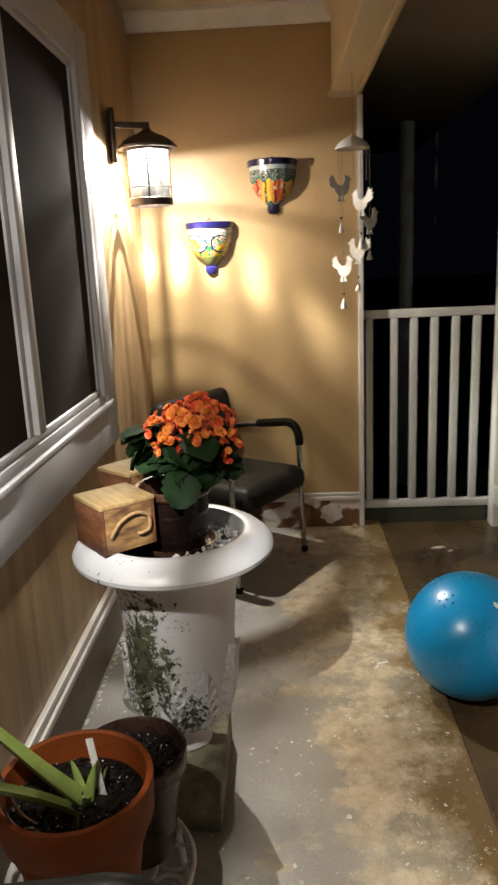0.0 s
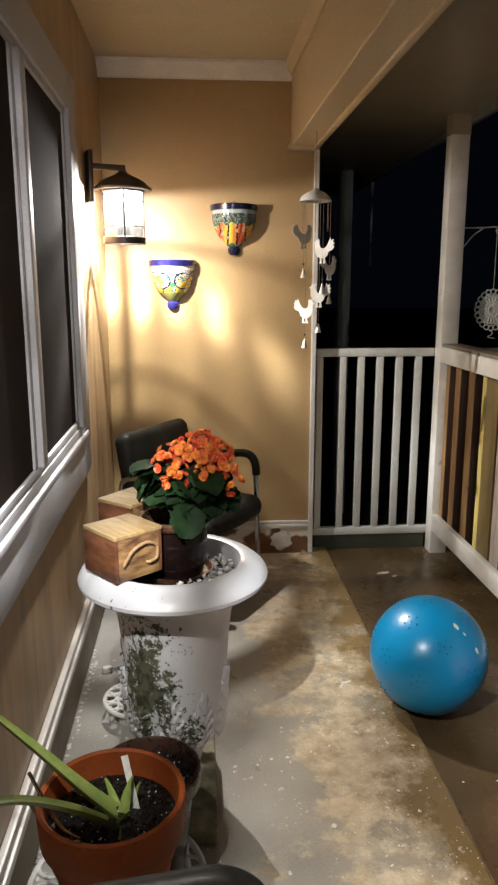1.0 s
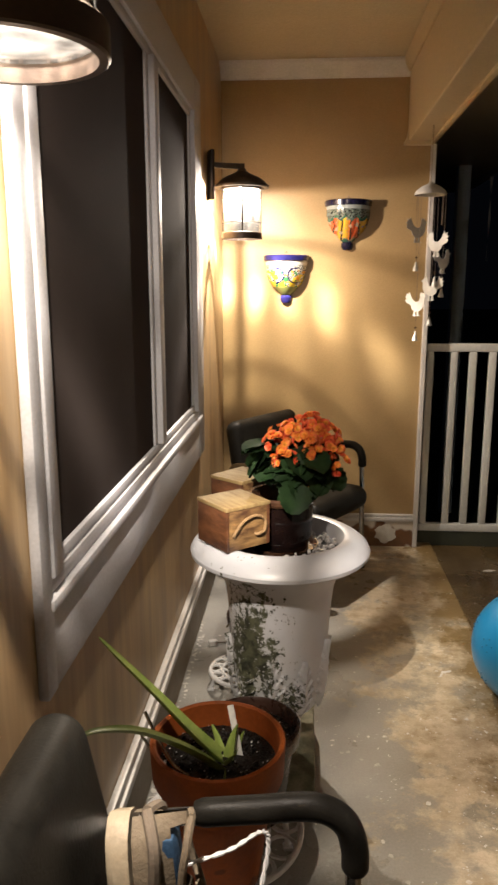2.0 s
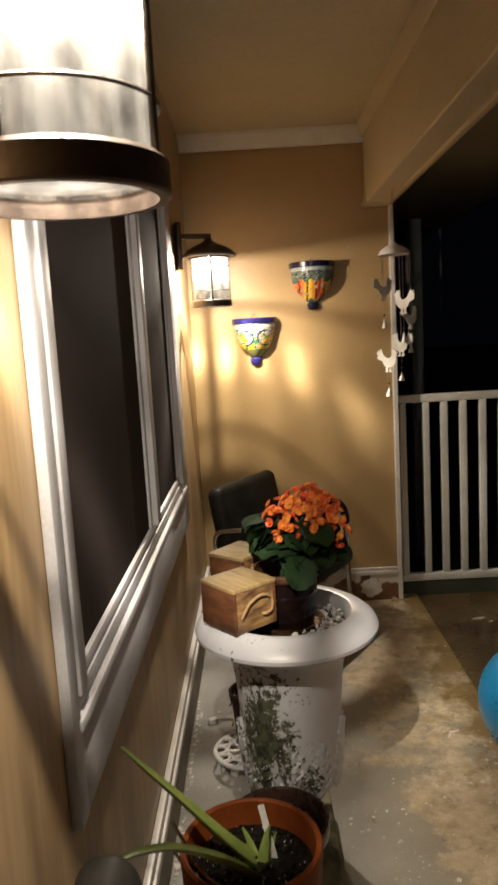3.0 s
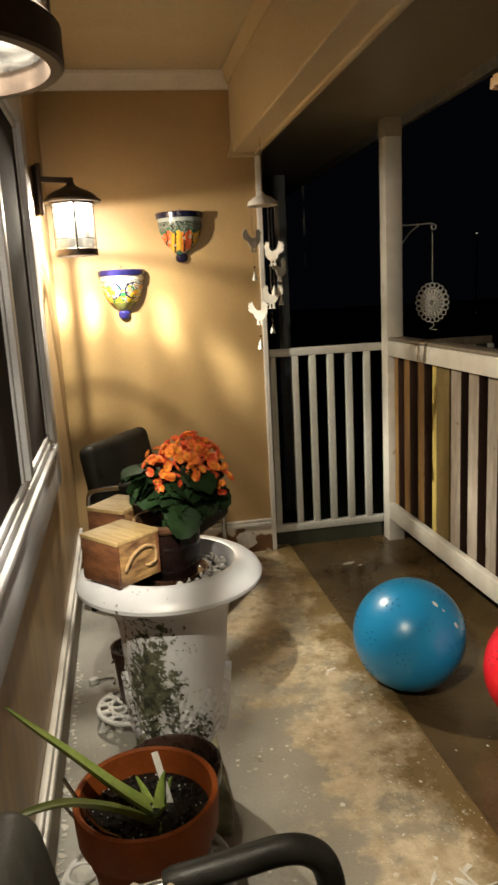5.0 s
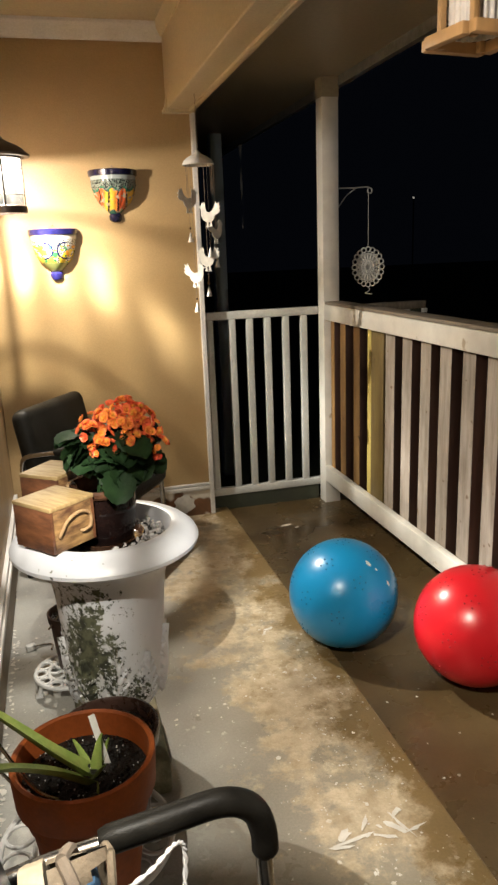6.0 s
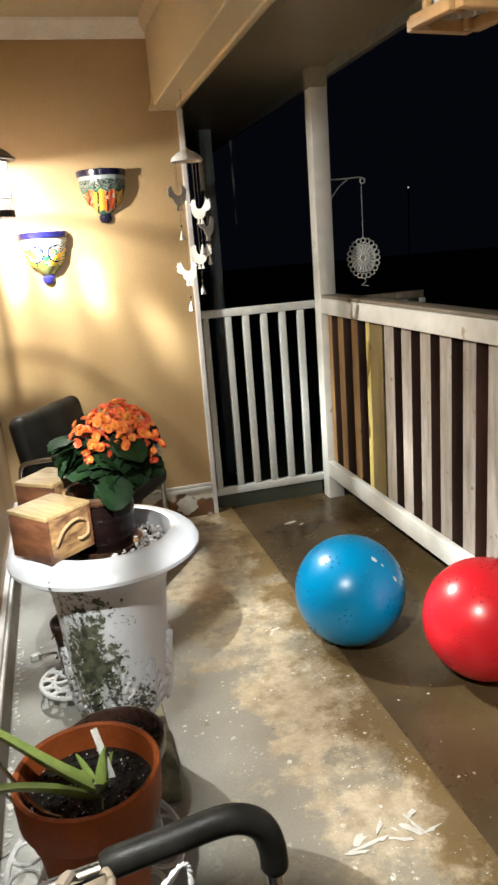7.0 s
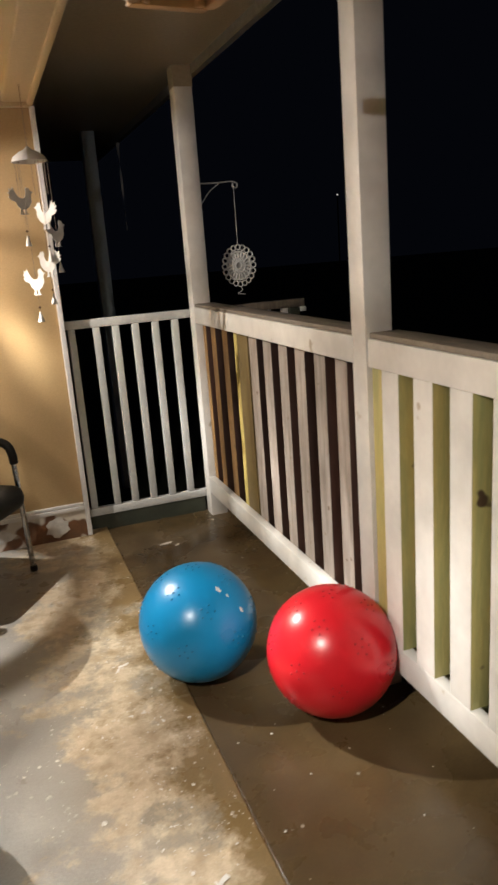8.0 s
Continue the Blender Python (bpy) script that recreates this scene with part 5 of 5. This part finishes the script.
# ---- wind spinner on a bracket outside the corner post ----
spin = thing("wind_spinner", "pale filigree wind spinner hanging from a bracket", "wind spinner", pose(1.384, 4.115, 1.285, 0, 0, -22) @ Matrix.Diagonal((1.14, 1.0, 1.08, 1)))
for rr, tr in ((0.048, 0.0045), (0.026, 0.004), (0.012, 0.005)):
    bm = B()
    tube(bm, [(rr * 1.1 * math.cos(a), 0.0, rr * 1.35 * math.sin(a)) for a in [2 * math.pi * k / 40 for k in range(41)]], tr, 6, False)
    part("ring", bm, SPINGREY, spin)
for k in range(20):
    a = 2 * math.pi * k / 20
    bm = B()
    cx, cz = 0.061 * 1.05 * math.cos(a), 0.063 * 1.35 * math.sin(a)
    tube(bm, [(cx + 0.011 * math.cos(b), 0.004 * math.sin(b * 2), cz + 0.012 * math.sin(b)) for b in [2 * math.pi * j / 10 for j in range(11)]], 0.0036, 5, False)
    part("lobe", bm, SPINGREY, spin)
for k in range(20):
    a = 2 * math.pi * k / 20
    bm = B()
    tube(bm, [(0.015 * math.cos(a), 0, 0.018 * math.sin(a)), (0.051 * math.cos(a), 0.006, 0.062 * math.sin(a))], [0.004, 0.0068], 5)
    part("ray", bm, SPINGREY, spin)
bm = B()
extrude_outline(bm, [(0.047 * math.cos(a) * (1 + 0.08 * math.cos(12 * a)), 0.064 * math.sin(a) * (1 + 0.08 * math.cos(12 * a))) for a in [2 * math.pi * k / 72 for k in range(72)]], 0.002, pose(0, 0.012, 0))
part("plate", bm, SPINGREY, spin)
bm = B()
tube(bm, [(0, 0, 0.098), (0, 0, 0.36)], 0.0012, 5)
part("hanger", bm, SPINGREY, spin)
bm = B()
tube(bm, bend([(0, 0, -0.098), (0.008, 0, -0.108), (0.0, 0, -0.12), (-0.012, 0, -0.128), (0.02, 0, -0.134)], 5), 0.0022, 5)
part("tail_wire", bm, SPINGREY, spin)
bracket = thing("plant_bracket", "pale scrolled iron bracket on the porch post", "bracket", pose(1.2045, 4.10, 1.69))
bm = B()
tube(bm, bend([(0.0, 0, -0.002), (0.10, 0.01, 0.0), (0.17, 0.018, 0.004), (0.200, 0.02, -0.006), (0.196, 0.02, -0.026), (0.176, 0.018, -0.020), (0.180, 0.018, -0.004)], 6), 0.0036, 8)
part("arm", bm, SPINGREY, bracket)
bm = B()
tube(bm, bend([(0.0, 0, -0.10), (0.05, 0.005, -0.04), (0.10, 0.01, -0.006)], 6), 0.0028, 8)
part("brace", bm, SPINGREY, bracket)

# ---- hanging feeder of pine and ribbed tin ----
feeder = thing("bird_feeder", "pine and ribbed white tin feeder hanging from the beam", "bird feeder", pose(0.456, 1.60, 1.717, 0, 0, 8))
H = 0.062
bm = B()
for s in (-1, 1):
    box(bm, -H, s * H - 0.010, 0.0, H, s * H + 0.010, 0.020, 0.003)
    box(bm, s * H - 0.010, -H + 0.0105, 0.0, s * H + 0.010, H - 0.0105, 0.020, 0.003)
part("base_frame", bm, PINE, feeder)
for sx in (-1, 1):
    for sy in (-1, 1):
        bm = B()
        box(bm, sx * (H - 0.020) - 0.006, sy * (H - 0.020) - 0.006, 0.0, sx * (H - 0.020) + 0.006, sy * (H - 0.020) + 0.006, 0.17, 0.002)
        part("corner_post", bm, PINE, feeder)
bm = B()
lathe(bm, [(0.044, 0.016), (0.046, 0.016), (0.046, 0.165), (0.044, 0.165), (0.044, 0.016)], 120, wave=lambda a, i: 1 + 0.045 * math.cos(a * 22))
part("ribbed_sleeve", bm, RIBWHITE, feeder, "white ribbed tin sleeve", 60)
bm = B()
box(bm, -H + 0.006, -H + 0.006, 0.1705, H - 0.006, H - 0.006, 0.182, 0.003)
part("top_board", bm, PINE, feeder)
bm = B()
tube(bm, [(0, 0, 0.182), (0, 0, 0.330)], 0.0025, 6)
part("hanging_wire", bm, WIRE, feeder)


# ---- shoe on the near chair ----
def old_shoe(m):
    """Lies along x, toe at +x, sole down; origin under the heel."""
    t = thing("shoe", "old beige canvas and suede shoe with cream sole", "shoe", m)
    L, n, steps = 0.27, 22, 18
    def half(u):
        return 0.047 * (1 - abs(2 * u - 1) ** 3.2) ** 0.5 * (0.84 + 0.16 * math.sin(math.pi * (0.15 + 0.75 * u))) + 0.004
    bmx = B()
    rows = []
    for i in range(n + 1):
        u = i / n
        w = half(u) + 0.004
        rows.append([bmx.verts.new((L * u, s * w, z)) for s, z in ((-0.9, 0), (0.9, 0), (1, 0.008), (0.97, 0.016), (1, 0.028), (-1, 0.028), (-0.97, 0.016), (-1, 0.008))])
    for a, b in zip(rows, rows[1:]):
        for k in range(8):
            bmx.faces.new((a[k], a[(k + 1) % 8], b[(k + 1) % 8], b[k]))
    bmx.faces.new(rows[0])
    bmx.faces.new(rows[-1])
    part("sole", bmx, SOLE, t)
    bmx = B()
    rings = []
    for i in range(n + 1):
        u = i / n
        h = 0.026 + (0.075 if u < 0.35 else 0.075 - 0.05 * min(1, (u - 0.35) / 0.5))
        w = half(u) * 0.95
        open_top = u < 0.42
        ring = []
        for k in range(steps + 1):
            f = k / steps
            a = math.pi * f
            y = -w * math.cos(a)
            z = 0.024 + (h - 0.024) * (math.sin(a) ** 0.55 if not open_top else min(1, 2.2 * min(f, 1 - f) + 0.1) )
            ring.append(bmx.verts.new((L * u, y * (0.9 if open_top and 0.2 < f < 0.8 else 1), z)))
        rings.append(ring)
    for i in range(n):
        for k in range(steps):
            u = (i + 0.5) / n
            if 0.05 < u < 0.42 and 5 <= k <= 12:
                continue
            bmx.faces.new((rings[i][k], rings[i][k + 1], rings[i + 1][k + 1], rings[i + 1][k]))
    part("upper", bmx, CANVAS, t, smooth=70)
    bmx = B()
    box(bmx, 0.02, -0.026, 0.032, 0.12, 0.026, 0.085, 0.012)
    part("lining", bmx, BLUELINING, t, "blue lining")
    bmx = B()
    for s in (-1, 1):
        tube(bmx, bend([(-0.002, 0, 0.05), (0.02, s * 0.036, 0.06), (0.07, s * 0.043, 0.055), (0.12, s * 0.045, 0.045)], 5), 0.008, 8)
    tube(bmx, bend([(0.13, -0.044, 0.035), (0.16, -0.03, 0.075), (0.17, 0, 0.082), (0.16, 0.03, 0.075), (0.13, 0.044, 0.035)], 5), 0.007, 8)
    part("suede_trim", bmx, SUEDE, t)
    bmx = B()
    tube(bmx, bend([(0.012, 0, 0.104), (0.03, 0.033, 0.098), (0.075, 0.041, 0.088), (0.115, 0.034, 0.096), (0.125, 0, 0.106), (0.115, -0.034, 0.096), (0.075, -0.041, 0.088), (0.03, -0.033, 0.098), (0.012, 0, 0.104)], 5), 0.0055, 8)
    part("collar", bmx, CANVAS, t, "padded beige collar")
    bmx = B()
    for k in range(5):
        x = 0.125 + 0.018 * k
        z = 0.103 - 0.010 * k
        tube(bmx, bend([(x, -0.022, z - 0.008), (x + 0.0052, 0, z), (x, 0.022, z - 0.008)], 4), 0.0025, 6)
    part("lace", bmx, SOLE, t)
    return t


old_shoe(pose(-0.384, 1.112, 0.722, 0, 84, 4))
old_shoe(pose(-0.376, 0.992, 0.712, 0, 82, -7))
LACEGREY = surface("grey_white_lace", (0.56, 0.56, 0.56), (0.64, 0.64, 0.63), 60, 0.8, 0.1, 300, 0.5)
lace = thing("shoelace", "twisted white shoelace trailing off the chair", "shoelace")
bm = B()
way = [p + Vector((0.02, 0.03, 0)) for p in bend([(-0.31, 1.085, 0.655), (-0.255, 1.12, 0.650), (-0.215, 1.15, 0.655), (-0.205, 1.148, 0.635), (-0.215, 1.12, 0.58), (-0.225, 1.09, 0.50), (-0.21, 1.07, 0.437), (-0.17, 1.02, 0.437)], 10)]
for off in (0, math.pi):
    tube(bm, [p + Vector((0.0020 * math.cos(k * 1.1 + off), 0.0020 * math.sin(k * 1.1 + off), 0)) for k, p in enumerate(way)], 0.0021, 6)
part("cord", bm, LACEGREY, lace)

# ---- paint chips on the floor ----
chips = thing("paint_chips", "white paint chips and splashes on the concrete", "paint", kind="stuff")
bm = B()
rnd = random.Random(21)


def chip(x, y, s, z=0.0012, thin=1.0, turn=None):
    a0 = rnd.uniform(0, 6.28) if turn is None else turn
    n = 9
    vs = []
    z += rnd.uniform(0, 0.0012)
    for k in range(n):
        a = 2 * math.pi * k / n
        r = s * rnd.uniform(0.35, 1.25)
        u, v = r * math.cos(a), r * math.sin(a) * thin
        vs.append(bm.verts.new((x + u * math.cos(a0) - v * math.sin(a0), y + u * math.sin(a0) + v * math.cos(a0), z)))
    bm.faces.new(vs)


for x, y, s, thin, turn in ((0.30, 1.752, 0.060, 0.05, 0.12), (0.37, 1.742, 0.045, 0.06, -0.35), (0.425, 1.765, 0.050, 0.06, 1.9), (0.45, 1.74, 0.038, 0.07, 0.25), (0.26, 1.735, 0.034, 0.07, -0.2), (0.34, 1.79, 0.036, 0.06, 0.9), (0.28, 1.77, 0.030, 0.18, 0.5), (0.335, 1.755, 0.018, 0.4, 0.2), (0.41, 1.76, 0.03, 0.14, -0.9), (0.43, 1.80, 0.022, 0.2, 0.6), (0.385, 2.79, 0.028, 0.3, 0.2), (0.365, 2.765, 0.016, 0.5, 1.0), (0.79, 3.82, 0.035, 0.25, 0.1), (0.84, 3.78, 0.02, 0.4, 0.3)):
    chip(x, y, s, -0.0128 if x > 0.56 else 0.0012, min(0.5, thin * 2.4), turn)
for _ in range(300):
    x, y = rnd.gauss(0.36, 0.11), rnd.choice((rnd.gauss(2.15, 0.3), rnd.uniform(1.5, 3.9)))
    chip(min(0.54, x), y, rnd.uniform(0.0014, 0.0042) * (2.2 if rnd.random() < 0.10 else 1), thin=rnd.uniform(0.35, 0.95))
for _ in range(26):
    chip(rnd.uniform(0.59, 1.08), rnd.uniform(1.4, 3.6), rnd.uniform(0.002, 0.006), -0.0128)
for k in range(70):
    y = 1.3 + k * 0.026
    chip(-0.548 + rnd.uniform(-0.006, 0.014), y + rnd.uniform(-0.01, 0.01), rnd.uniform(0.006, 0.016), 0.0012, 0.6)
part("flakes", bm, PAINTCHIP, chips, smooth=0)

# ---- far off in the dark ----
far_lamp = thing("street_lamp", "tiny distant light in the dark", "lamp", pose(18.0, 35.7, 3.65))
bm = B()
bmesh.ops.create_icosphere(bm, subdivisions=2, radius=0.05)
part("glow", bm, BULBFAR, far_lamp)
bm = B()
tube(bm, [(0, 0, -4.0), (0, 0, -0.05)], 0.04, 8)
part("pole", bm, IRON, far_lamp)
# twisted strip added for a faint pale upright streak beyond the rail
ribbon = thing("pale_streak_strip", "thin pale twisted strip below the roof edge", "ribbon", pose(1.216, 6.10, 2.1705))
bm = B()
for k in range(18):
    z, a = -0.036 * k, k * 0.35
    w = 0.012 * (1 - k / 24)
    vs = [bm.verts.new((s * w * math.cos(a) + dx, s * w * math.sin(a), z)) for s, dx in ((-1, 0), (1, 0))]
bm.verts.ensure_lookup_table()
for k in range(17):
    bm.faces.new((bm.verts[2 * k], bm.verts[2 * k + 1], bm.verts[2 * k + 3], bm.verts[2 * k + 2]))
part("strip", bm, SPINGREY, ribbon, smooth=60)
